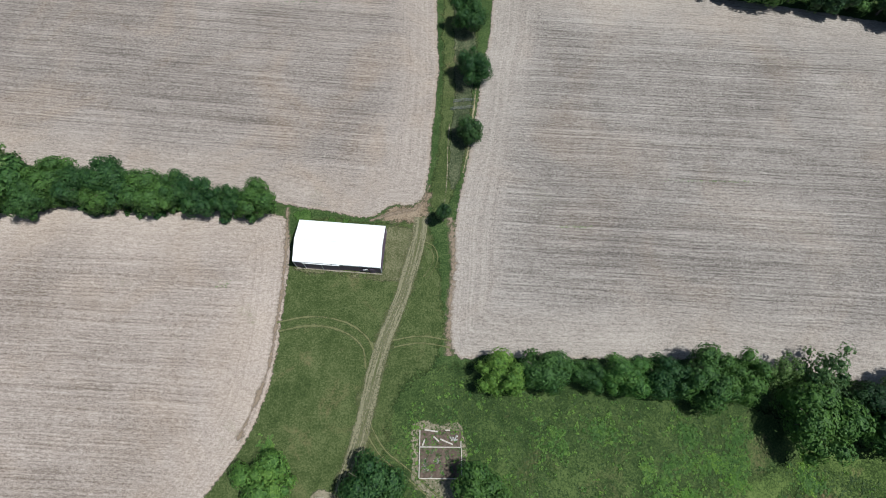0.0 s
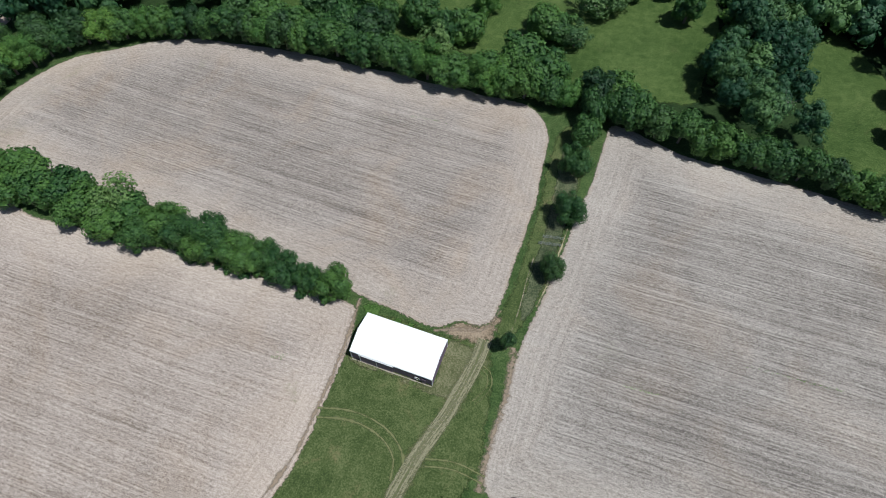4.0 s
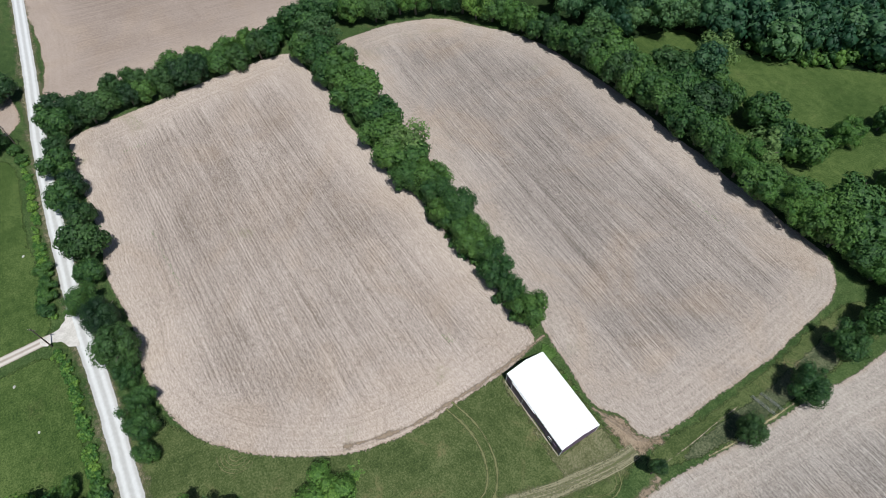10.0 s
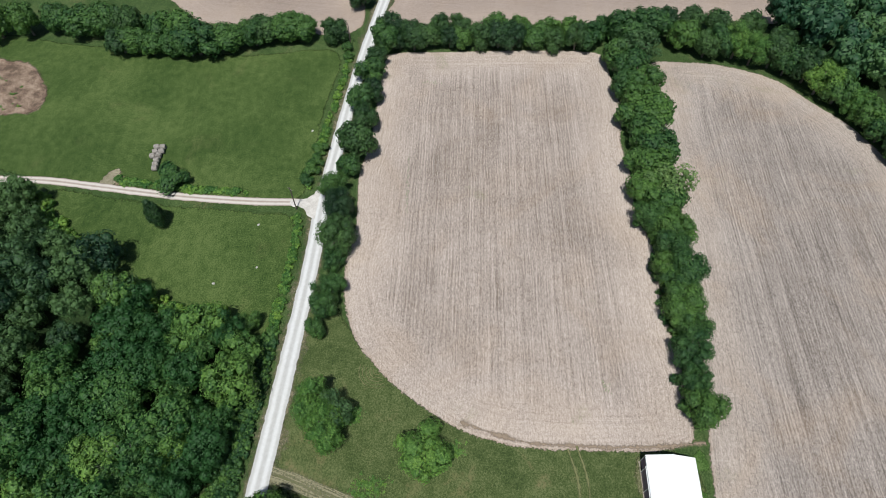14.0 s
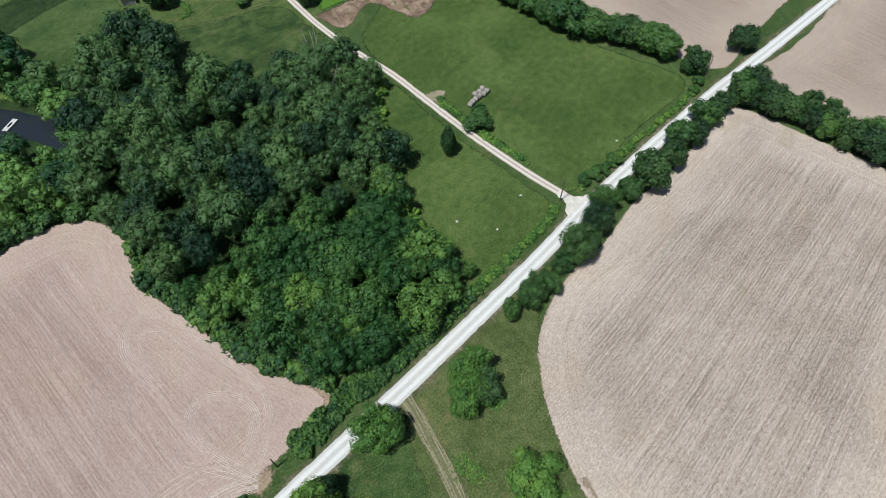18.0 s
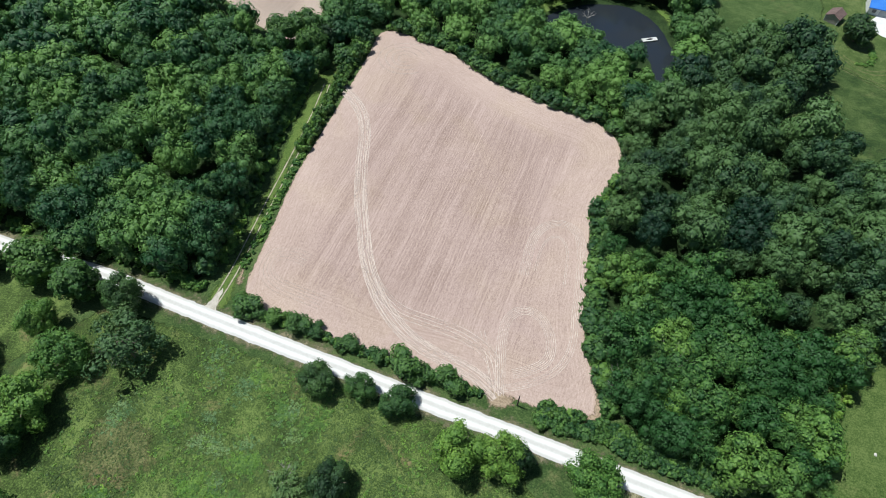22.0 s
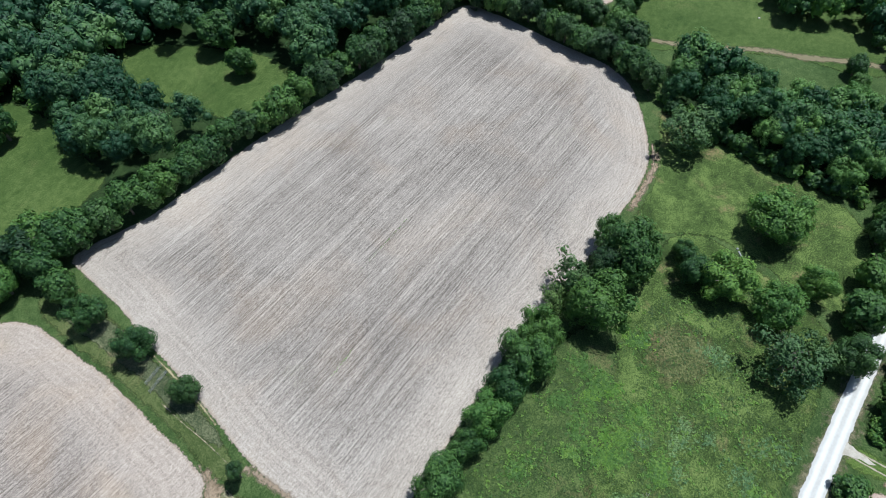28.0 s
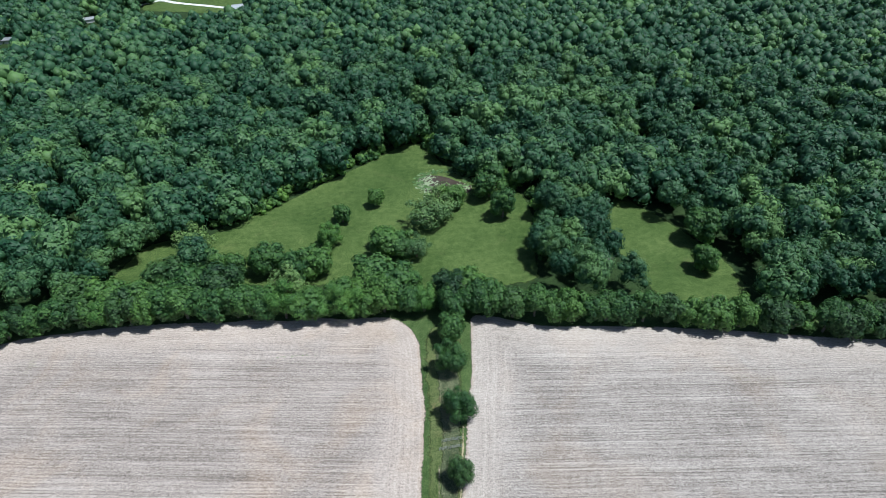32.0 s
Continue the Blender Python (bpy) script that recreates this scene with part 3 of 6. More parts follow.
for n, pts in (("bare_edge", [(-17, 49.6), (-11.2, 52.8), (-6, 53.4), (-4.2, 57), (-2, 58), (-2.6, 50), (-5.8, 47.9), (-12, 48.4)]), 
               ("bare_edge", [(69, -149), (66, -158.5), (52, -157.5), (50, -154), (64, -154), (68, -146)]),
               ("bare_edge", [(-2, -46.5), (5, -47), (4.5, -42.5), (-0.5, -42)]), ("bare_edge", [(-18, -52), (-21, -50), (-20, -44), (-15, -45)]), ("bare_edge", [(126, 17), (121, 15.4), (112, 14.4), (103, 14.6), (102, 12.2), (112, 11.4), (122, 12.2), (127, 14.4)]), ("bare_edge", [(64, -53), (67, -58), (68.5, -70), (70.5, -66), (69, -55)])):
    sheet(n, pts, M_BROWN, 0.022, "strip of dry brown grass along the field", cell=2, step=1.2, category="verge")

sheet("barn_grass", [(-32.6, 49.6), (-32.4, 51.4), (-29, 51.0), (-24, 50.0), (-17.4, 48.9), (-13, 48.0), (-13, 47.4), (-23.7, 48.2), (-31.5, 48.4)], grass("barn_green", (0.030, 0.068, 0.014), (0.058, 0.112, 0.024), (0.098, 0.160, 0.045), 0.2, fray=0.6), 0.034, "bright green grass behind the barn", cell=1.5, step=0.8, category="verge")
sheet("barn_worn", [(-12.6, 47.8), (-6.6, 47.6), (-5, 45.6), (-6, 39.5), (-7.2, 35.5), (-11.3, 34.8), (-20, 35.6), (-32, 37), (-32.4, 39.4), (-22, 38.4), (-13.2, 37.6)], grass("worn_grass", (0.075, 0.085, 0.035), (0.125, 0.130, 0.062), (0.205, 0.195, 0.115), 0.25, fray=2.0), 0.0275, "thin worn grass beside the barn", cell=1.5, step=0.8, category="verge")
M_EDGE = worn("dry_edge", (0.20, 0.155, 0.112), (0.36, 0.28, 0.205), 0.76)
for pts, wd in (([(1.7, 50), (2.4, 43), (2.2, 36), (1.7, 28), (1.6, 19.6)], 4.4), ([(-34.2, 52), (-33.6, 44), (-33.4, 36), (-33.8, 26), (-34.8, 15), (-38.8, 3)], 3.0), ([(103, 13), (112, 12.6), (122, 14.2), (129, 17.5)], 2.6), ([(-16, 49), (-10.5, 51), (-5.2, 52.6), (-2.8, 58)], 2.8)):
    ribbon("field_edge", pts, wd, M_EDGE, 0.037, "strip of dry straw and brown grass along the field", category="verge", vary=0.1)
ROAD = [(-420, 6), (-300, -6), (-210, -18), (-170, -24), (-143, -27.5), (-113, -30.5), (-96, -31.9), (-83, -32.2), (-69, -32.9), (-50, -34.3), (-31, -35.7), (-8, -37.7), (9, -39.0), (28, -40.6), (43, -41.9), (58, -43.2), (67, -44.0), (78, -45.0), (100, -47), (128, -47.5), (150, -50), (178, -52.8), (209, -57), (235, -61), (330, -78)]
ribbon("road", ROAD, 4.3, M_ROAD, 0.035, "narrow white crushed gravel road", crown=0.09, vary=0.03)
ribbon("road_verge", ROAD[1:-1], 8.6, worn("verge_grit", (0.13, 0.125, 0.070), (0.23, 0.205, 0.135), 0.42), 0.032, "dusty pale verge of the gravel road", category="verge")
DRIVE = [(-96.5, -32.5), (-97.5, -38), (-98, -51), (-100, -71), (-103.5, -93), (-106, -109), (-107, -128), (-109.5, -146), (-112, -157), (-114, -166), (-114.4, -174), (-111, -182), (-106, -190), (-98.6, -200), (-93.5, -207)]
ribbon("driveway", DRIVE, 2.8, M_DRIVEWAY, 0.03, "two-rut tan gravel driveway with worn middle", crown=0.05, vary=0.04)
sheet("drive_mouth", [(-102, -32.5), (-99, -35.8), (-97.9, -40), (-96.0, -40), (-95.4, -36.8), (-92, -34.2), (-93, -31.5)], plain("junction_gravel", (0.46, 0.43, 0.39), (0.64, 0.61, 0.57), 0.6, 0.95), 0.095, "gravel fan where the driveway meets the road", cell=1.5, step=1.0, category="road")
sheet("drive_apron", [(-99.8, -199.5), (-96, -200.2), (-89, -205.6), (-88.4, -211), (-93, -216.4), (-97, -214.8), (-97.2, -209)], plain("apron_gravel", (0.52, 0.52, 0.52), (0.66, 0.66, 0.66), 0.6, 0.95), 0.05, "pale gravel parking apron by the house", cell=2, category="road")
sheet("barn_apron", [(-114.6, -172), (-118.6, -169.6), (-120.6, -173), (-118.6, -178), (-114.4, -176.6)], plain("barn_gravel", (0.40, 0.40, 0.42), (0.52, 0.52, 0.54), 0.6, 0.95), 0.05, "pale gravel apron before the pole barn", cell=2, category="road")


def two_track(name, pts, gap, width, material, z, label):
    """A pair of wheel ruts along one line."""
    e = thing(name, label, "track", kind="structure")
    for s in (-0.5, 0.5):
        ribbon("wheel_rut", offset_line(pts, s * gap), width, material, z, parent=e, step=1.2)
    return e


LANE = [(70, -46.5), (69.8, -53), (70, -60), (70.8, -70), (71.6, -80), (72.3, -92), (73.2, -104), (74.3, -115), (75.2, -122), (76, -127)]
sheet("lane_grass", [(66.5, -47), (72, -47), (72.5, -56), (73.5, -70), (75.5, -90), (79, -110), (80.5, -132), (75, -133), (73.5, -112), (71, -90), (69.5, -70), (68, -57)], grass("lane_green", (0.05, 0.09, 0.02), (0.085, 0.135, 0.03), (0.13, 0.18, 0.05), 0.1), 0.025, "green grassy strip under the farm lane", cell=2, category="verge")
two_track("farm_lane", LANE, 1.7, 0.6, worn("lane_rut", (0.27, 0.25, 0.17), (0.42, 0.38, 0.30), 0.42), 0.04, "pale two-rut grass lane along the south field")
sheet("lane_mouth", [(68.4, -45), (72.2, -45.4), (71, -48), (70.3, -51.5), (69.4, -51.5), (69.2, -48)], plain("mouth_gravel", (0.34, 0.31, 0.26), (0.50, 0.47, 0.42), 0.8, 0.95), 0.055, "worn gravel mouth of the farm lane", cell=1.5, step=0.8, category="road")
YARD_TRACK = [(-29.5, -36), (-26.5, -27), (-22.5, -17), (-19.3, -10), (-17, -2), (-15.7, 2.7), (-14.4, 9.2), (-13.1, 16), (-11.2, 23.8), (-8.5, 31.2), (-6.8, 37.5), (-5.2, 44.7), (-4.6, 50)]
ribbon("yard_track", YARD_TRACK, 4.8, streaked("straw_streaks", (0.19, 0.185, 0.10), (0.36, 0.325, 0.22), 2.4, 7.0, 0.40), 0.047, "worn pale two-rut track through mown grass", category="track", vary=0.02)
ribbon("worn_band", YARD_TRACK, 6.4, worn("worn_olive", (0.095, 0.110, 0.045), (0.150, 0.155, 0.075), 0.50), 0.030, "thin worn grass along the yard track", category="track")
sheet("fence_weeds", [(1.2, 57), (1.2, 66), (1.6, 73), (2.2, 81), (2.2, 93), (2.4, 110), (6.5, 112), (8.4, 98), (7.4, 84), (6.0, 72), (5.0, 65), (3.4, 57.5)], grass("fence_weed_grass", (0.040, 0.056, 0.026), (0.082, 0.098, 0.050), (0.165, 0.172, 0.098), 0.16, dry=0.9, relief=0.9, fray=1.6, blotch=2.0), 0.030, "grey green rank weeds under the fence row", cell=1.5, step=0.9, category="weeds")
ribbon("straw_line", [(0.4, 52), (1.0, 60), (1.1, 67), (1.5, 74)], 0.9, worn("straw_litter", (0.24, 0.205, 0.13), (0.40, 0.35, 0.25), 0.88), 0.0435, "thin litter of pale straw beside rank weeds", category="verge", vary=0.2)
ribbon("straw_line", [(4.6, 61), (6.0, 68), (7.0, 76), (7.8, 84)], 1.5, worn("straw_margin", (0.24, 0.215, 0.11), (0.42, 0.37, 0.24), 0.72), 0.045, "yellow straw margin between weeds and field", category="verge", vary=0.2)
two_track("loop_track", [(-33.5, 25.2), (-28, 26.4), (-22.7, 26.2), (-18.1, 24.5), (-14.8, 21.3), (-14.1, 17)], 1.9, 1.15, M_FADE, 0.04, "curved yellowed wheel marks in mown grass")
two_track("loop_track", [(-9.6, 22), (-5.1, 22.9), (-1.8, 22.7), (2, 22)], 1.4, 0.8, M_FADE, 0.04, "curved yellowed wheel marks in mown grass")
turning = thing("turning_rings", "yellowed rings left in grass by a turning tractor", "track", kind="structure")
for rr in (0.9, 1.6, 2.4, 3.2, 3.9):
    ribbon("wheel_rut", [(-50 + rr * math.cos(a), -14.6 + rr * math.sin(a)) for a in np.linspace(-2.0, 0.5, 12)], 0.45, M_FADE, 0.04, parent=turning, step=0.6)
two_track("loop_track", [(-14.6, 8), (-13.4, 4.7), (-10.5, 0.7), (-7.2, -1.6), (-4.3, -3.9), (-0.4, -7)], 1.3, 0.8, M_FADE, 0.0415, "curved yellowed wheel marks in mown grass")
two_track("loop_track", [(-4.5, 44), (-2.5, 43.5), (-1.2, 40), (-3.5, 36)], 0.9, 0.5, M_FADE, 0.045, "short yellowed wheel marks near a small tree")
M_LINES = streaked("wheel_lines", (0.49, 0.40, 0.35), (0.61, 0.51, 0.45), 2.4, 11.0, 0.36)
M_FAINT = streaked("faint_wheel_lines", (0.44, 0.355, 0.30), (0.53, 0.435, 0.375), 1.8, 9.0, 0.26)
MAIN_MARK = [(71, -127), (68.3, -124.8), (62, -119.5), (57.4, -111.3), (53.5, -99.2), (49.4, -87.8), (44.3, -77), (39.5, -67.7), (33.3, -59.7), (26.7, -54.3), (20.2, -51.0), (13.2, -49.6), (5.8, -47.6), (1.6, -45)]
SIDE_MARK = [(44.3, -77), (39.5, -67.9), (33.2, -61), (26.4, -57.9), (19.2, -57.4), (10.8, -56.2), (5.2, -53.4), (1.9, -45)]
LOOP_LOW = [(1.9, -46.5), (3.1, -51.4), (4.1, -56.7), (4.5, -62.4), (2.3, -66.3), (-1.4, -67.3), (-5.0, -64.6), (-7.0, -60.8), (-7.4, -56.7), (-5.5, -53.7), (-1.7, -51.1), (1.6, -49.4)]
LOOP_OUT = [(1.6, -46.8), (-3.3, -49.3), (-7.5, -52.6), (-10.4, -56.9), (-11.2, -62.8), (-10.6, -68.3)]
LOOP_HIGH = [(2.9, -76.1), (3.0, -84.2), (1.9, -90.3), (-1.8, -93.7), (-6.2, -93.4), (-8.6, -89.6), (-9.8, -83.1), (-10.6, -75.2), (-11.0, -68)]
LOOP_CORE = [(0.8, -77.9), (0.5, -85.8), (-1.8, -90.0), (-4.8, -89.2), (-6.5, -84.4), (-7.2, -75.3)]
ribbon("wheel_marks", MAIN_MARK, 5.2, M_LINES, 0.05, "pale tractor wheel marks across tilled soil", category="track", vary=0.02)
ribbon("wheel_marks", SIDE_MARK[1:], 4.2, M_FAINT, 0.053, "pale tractor wheel marks across tilled soil", category="track", vary=0.02)
for k in (-1.3, 0.0, 1.3):
    two_track("wheel_marks", offset_line(MAIN_MARK, k)[::4], 0.7, 0.24, M_WHEEL, 0.060 + 0.002 * k, "pale tractor wheel marks across tilled soil")
M_LOOP = worn("loop_wheel_mark", (0.50, 0.415, 0.36), (0.61, 0.515, 0.455), 0.48)
for n, (pts, offs) in enumerate(((LOOP_LOW, (-1.2, -0.4, 0.4)), (LOOP_OUT, (-0.6, 0.4)), (LOOP_HIGH, (-0.8, 0.0, 0.9)), (LOOP_CORE, (-0.3,)))):
    for k in offs:
        two_track("wheel_marks", offset_line(pts, k)[::2], 0.42, 0.26, M_LOOP, 0.0755 + 0.004 * n + 0.001 * k, "looping pale tractor wheel marks")
for k in (-1.0, 0.9):
    two_track("wheel_marks", offset_line(SIDE_MARK, k)[::4], 1.1, 0.24, M_WHEEL, 0.067 + 0.002 * k, "faint tractor wheel marks")
M_THIN = worn("faint_turn_mark", (0.44, 0.355, 0.305), (0.53, 0.44, 0.385), 0.62)
for k in (-1.6, -0.8, 0.0, 0.9, 1.9):
    ribbon("wheel_marks", offset_line([(46, -55.2), (56, -56.4), (61.4, -58), (63, -62.6), (60, -65.4), (52, -64.4)], k)[::2], 0.35, M_THIN, 0.0585 + 0.0006 * k, "curved faint tractor wheel marks", category="track")
for rr in (2.2, 4.2, 6.4, 8.6):
    ribbon("wheel_marks", [(57 + rr * math.cos(a), -146 + 0.9 * rr * math.sin(a)) for a in np.linspace(-2.6, 2.4, 18)], 0.8, M_THIN, 0.0585, "faint curved turning marks in the field corner", category="track", step=0.8)
two_track("wheel_marks", [(8.6, -58.8), (6.2, -54), (4.0, -49.5), (2.0, -45.5)], 0.9, 0.26, M_LOOP, 0.096, "short faint tractor wheel marks")
ribbon("pasture_track", [(174, 36), (180, 18), (187.5, 5), (192, -10), (197.5, -22), (199.8, -31), (201.5, -39), (207, -43), (216, -47)], 4.2, worn("pasture_dirt", (0.15, 0.135, 0.075), (0.25, 0.215, 0.14), 0.38), 0.04, "pale dirt track across pasture", category="track")


def water(name, pts, label):
    m = Mat(name + "_surface")
    m.bump(m.noise(0.6, 3), 0.06, 0.05)
    m.put(m.bsdf.inputs["IOR"], 1.33)
    # bluish tone paints the reflected sky into the water's base colour
    w = m.done(m.mix(m.noise(0.08, 3), (0.014, 0.022, 0.036), (0.024, 0.026, 0.026)), 0.06, 0.0, 0.5)
    return sheet(name, pts, w, 0.05, label, cell=3, wobble=0.4, category="pond")


water("pond", [(18, -181), (10, -190), (0, -195), (-10, -195), (-19, -188), (-24, -178), (-28, -166), (-26, -156), (-21, -158), (-18, -168), (-8, -170), (2, -174), (12, -177)], "dark still farm pond among trees")
sheet("pond_north", [(1, 204), (0.6, 196.5), (3, 191.5), (9.5, 191), (18, 190), (21, 195), (14, 201), (7.8, 205)], plain("murky_water", (0.045, 0.036, 0.028), (0.075, 0.060, 0.048), 0.3, 0.22, 0.0, 0.05, 0.3), 0.05, "small murky brown pond with lily pads", cell=3, wobble=0.4, category="pond")


def lily_pads():
    """Pale round leaves on the water, thick along the rim of the pond."""
    rng = np.random.default_rng(12)
    vs, fs = [], []
    while len(fs) < 420:
        k = rng.random()
        x, y = (rng.normal(3.4, 2.0), rng.normal(198.5, 4.0)) if k < 0.65 else (rng.normal(16, 2.0), rng.normal(194.5, 1.6))
        r = rng.uniform(0.18, 0.45)
        a = rng.uniform(0, 6.28) + np.linspace(0.25, 6.03, 8)
        n = len(vs)
        z = 0.056 + 0.00002 * len(fs)
        vs += [(x, y, z)] + [(x + r * math.cos(t), y + r * math.sin(t), z + 0.01) for t in a]
        fs.append(tuple(range(n, n + 9)))
    me = bpy.data.meshes.new("lily_pads")
    me.from_pydata(vs, [], fs)
    return tagged(placed("lily_pads", me, plain("pad_leaf", (0.16, 0.22, 0.10), (0.30, 0.36, 0.22), 0.8, 0.5)), "pale green lily pads on a murky pond", "lily pads", kind="stuff")


lily_pads()
sheet("pond_bank", [(20, -180), (12, -192), (0, -198), (-12, -199), (-21, -192), (-25, -184), (-28, -188), (-20, -199), (-8, -204), (6, -201), (18, -193), (25, -182)], grass("bank_green", (0.06, 0.11, 0.02), (0.09, 0.15, 0.03), (0.14, 0.19, 0.06), 0.1), 0.02, "mown grass bank round the pond", cell=2, category="verge")


# ---------------------------------------------------------------- trees
def ball(level):
    bm = bmesh.new()
    bmesh.ops.create_icosphere(bm, subdivisions=level, radius=1.0)
    v = np.array([p.co for p in bm.verts])
    f = np.array([[p.index for p in q.verts] for q in bm.faces])
    bm.free()
    return v, f


BALL = {1: ball(1), 2: ball(2)}


def crown(seed, lobes, leaves, leaf, level=1, tall=1.0, ragged=0.12, spread=0.64, cone=0.0, inner=0.80, loose=0.42):
    """A unit crown: rounded leafy lobes over a dome, covered with small sprays that face outwards. Triangles in numpy;
    also gives each lobe a tone of its own, with shade painted into the inner balls' tone."""
    rng = np.random.default_rng(seed)
    i = np.arange(lobes)
    z = 1 - (i + 0.5) / lobes * 1.72
    a = i * 2.399963 + rng.uniform(0, 6.28) + rng.normal(0, 0.35, lobes)
    s = (1 - np.abs(z) ** 2.7) ** (1 / 2.7)
    dirs = np.stack([s * np.cos(a), s * np.sin(a), z], 1)
    cen = dirs * (spread + rng.normal(0, ragged, (lobes, 1)))
    rad = np.clip(1.5 / math.sqrt(lobes) * rng.lognormal(0, 0.22, lobes), 0.17, 0.6)
    cen = np.vstack([cen, [[0, 0, -0.05]]])
    rad = np.r_[rad, 0.58]
    if cone:
        k = 1 - cone * (cen[:, 2:] + 0.6)
        cen[:, :2] *= np.clip(k, 0.25, 1.4)
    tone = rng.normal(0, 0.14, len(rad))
    bv, bf = BALL[level]
    vs, fs, tn, n = [], [], [], 0
    for c, r, o in zip(cen, rad, tone):
        v = bv * (1 + rng.normal(0, 0.12, (len(bv), 1))) * r * inner + c
        vs.append(v)
        fs.append(bf + n)
        # inner balls 0.2 darker: the crown's inside shade put into their tone
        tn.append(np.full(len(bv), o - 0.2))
        n += len(bv)
    k = leaves * 6
    w = rad**2 / (rad**2).sum()
    li = rng.choice(len(rad), k, p=w)
    d = rng.normal(size=(k, 3))
    d /= np.linalg.norm(d, axis=1)[:, None]
    p = cen[li] + d * rad[li][:, None] * rng.normal(0.96, 0.10, (k, 1))
    dist = np.linalg.norm(p[:, None] - cen[None], axis=2) / rad[None]
    dist[np.arange(k), li] = 9
    keep = np.flatnonzero((dist.min(1) > 0.86) & (d[:, 2] > -0.75))[:leaves]
    p, d, li = p[keep], d[keep], li[keep]
    nn = d + p * 0.55 + np.array([0, 0, 0.25]) + rng.normal(0, loose, p.shape)
    nn /= np.linalg.norm(nn, axis=1)[:, None]
    t = np.cross(nn, rng.normal(size=p.shape))
    t /= np.linalg.norm(t, axis=1)[:, None]
    b = np.cross(nn, t)
    q = leaf * rng.uniform(0.6, 1.4, (len(p), 1))
    kv = np.stack([p + t * q * 0.85, p - t * q * 0.4 + b * q * 0.55, p - t * q * 0.4 - b * q * 0.55], 1).reshape(-1, 3)
    vs.append(kv)
    fs.append(np.arange(len(p) * 3).reshape(-1, 3) + n)
    tn.append(np.repeat(tone[li], 3))
    V = np.vstack(vs)
    V[:, 2] *= tall
    return V, np.vstack(fs), np.concatenate(tn)


def trunk_mesh(seed, spread=0.5, top=0.75, r=0.035, n=6):
    """A tapered trunk with limbs for a tree of height 1 and crown radius about 0.5."""
    rng = random.Random(seed)
    bm = bmesh.new()
    bend = Vector((rng.uniform(-0.03, 0.03), rng.uniform(-0.03, 0.03), 0.42))
    tube(bm, (0, 0, -0.02), bend, r * 1.25, r * 0.8, 8)
    tube(bm, bend, (bend.x * 1.5, bend.y, top), r * 0.8, r * 0.25, 6)
    for i in range(n):
        a, h = i * 2.4 + rng.uniform(-0.4, 0.4), rng.uniform(0.26, 0.55)
        s = bend * (h / 0.42) if h < 0.42 else bend
        tip = Vector((math.cos(a) * spread * rng.uniform(0.5, 0.85), math.sin(a) * spread * rng.uniform(0.5, 0.85), h + rng.uniform(0.12, 0.3)))
        tube(bm, s, tip, r * 0.45, r * 0.12, 5)
    me = bpy.data.meshes.new("trunk")
    bm.to_mesh(me)
    bm.free()
    me.materials.append(M_BARK)
    return me


def crown_mesh(mat, *a, **k):
    v, f, tone = crown(*a, **k)
    me = raw_mesh("crown", v * 0.5, f, 3, True)
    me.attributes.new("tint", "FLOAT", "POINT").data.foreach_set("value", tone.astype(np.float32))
    me.materials.append(mat)
    return me


# each kind: crown meshes for a tree of height 1 whose crown is 1 wide and about 0.85 high
CROWN = {
    "oak": [crown_mesh(M_LEAF, s, 28, 4000, 0.056, tall=0.95, ragged=0.13, inner=0.69) for s in (1, 2, 3, 4, 5)],
    "maple": [crown_mesh(M_LEAF_D, s, 28, 4000, 0.054, tall=0.97, ragged=0.05, spread=0.62, inner=0.69) for s in (11, 12, 13)],
    "bright": [crown_mesh(M_LEAF_B, s, 28, 4000, 0.056, tall=0.95, ragged=0.13, inner=0.69) for s in (21, 22, 23)],
    "open": [crown_mesh(M_LEAF_G, s, 30, 2300, 0.074, tall=0.92, ragged=0.19, spread=0.72, inner=0.45, loose=0.7) for s in (31, 32)],
    "cedar": [crown_mesh(M_LEAF_D, s, 26, 2000, 0.075, tall=1.1, cone=0.62, spread=0.66, ragged=0.14) for s in (41, 42)],
    "shrub": [crown_mesh(M_LEAF, s, 12, 1000, 0.13, tall=0.85, ragged=0.16, spread=0.66) for s in (51, 52, 53)],
}
FAR_CROWN = {
    "oak": [crown_mesh(M_LEAF, s, 20, 1500, 0.105, tall=0.95, ragged=0.09) for s in (6, 7, 8, 9)],
    "maple": [crown_mesh(M_LEAF_D, s, 20, 1500, 0.103, tall=0.97, ragged=0.05, spread=0.62) for s in (14, 15, 16)],
}
TRUNK = [trunk_mesh(s) for s in (1, 2, 3, 4)]
NAMES = {"oak": ("tree", "tree"), "maple": ("tree", "tree"), "bright": ("tree", "tree"), "open": ("tree", "tree"), "cedar": ("cedar_tree", "tree"), "shrub": ("shrub", "shrub")}
LABELS = {"oak": "broad leafy green tree with lumpy crown", "maple": "dense dark green round tree", "bright": "broad tree with bright yellow-green leaves", "open": "thin-leaved greyish green tree with open crown", "cedar": "dark pointed evergreen tree", "shrub": "low leafy green shrub"}
_rt = random.Random(7)


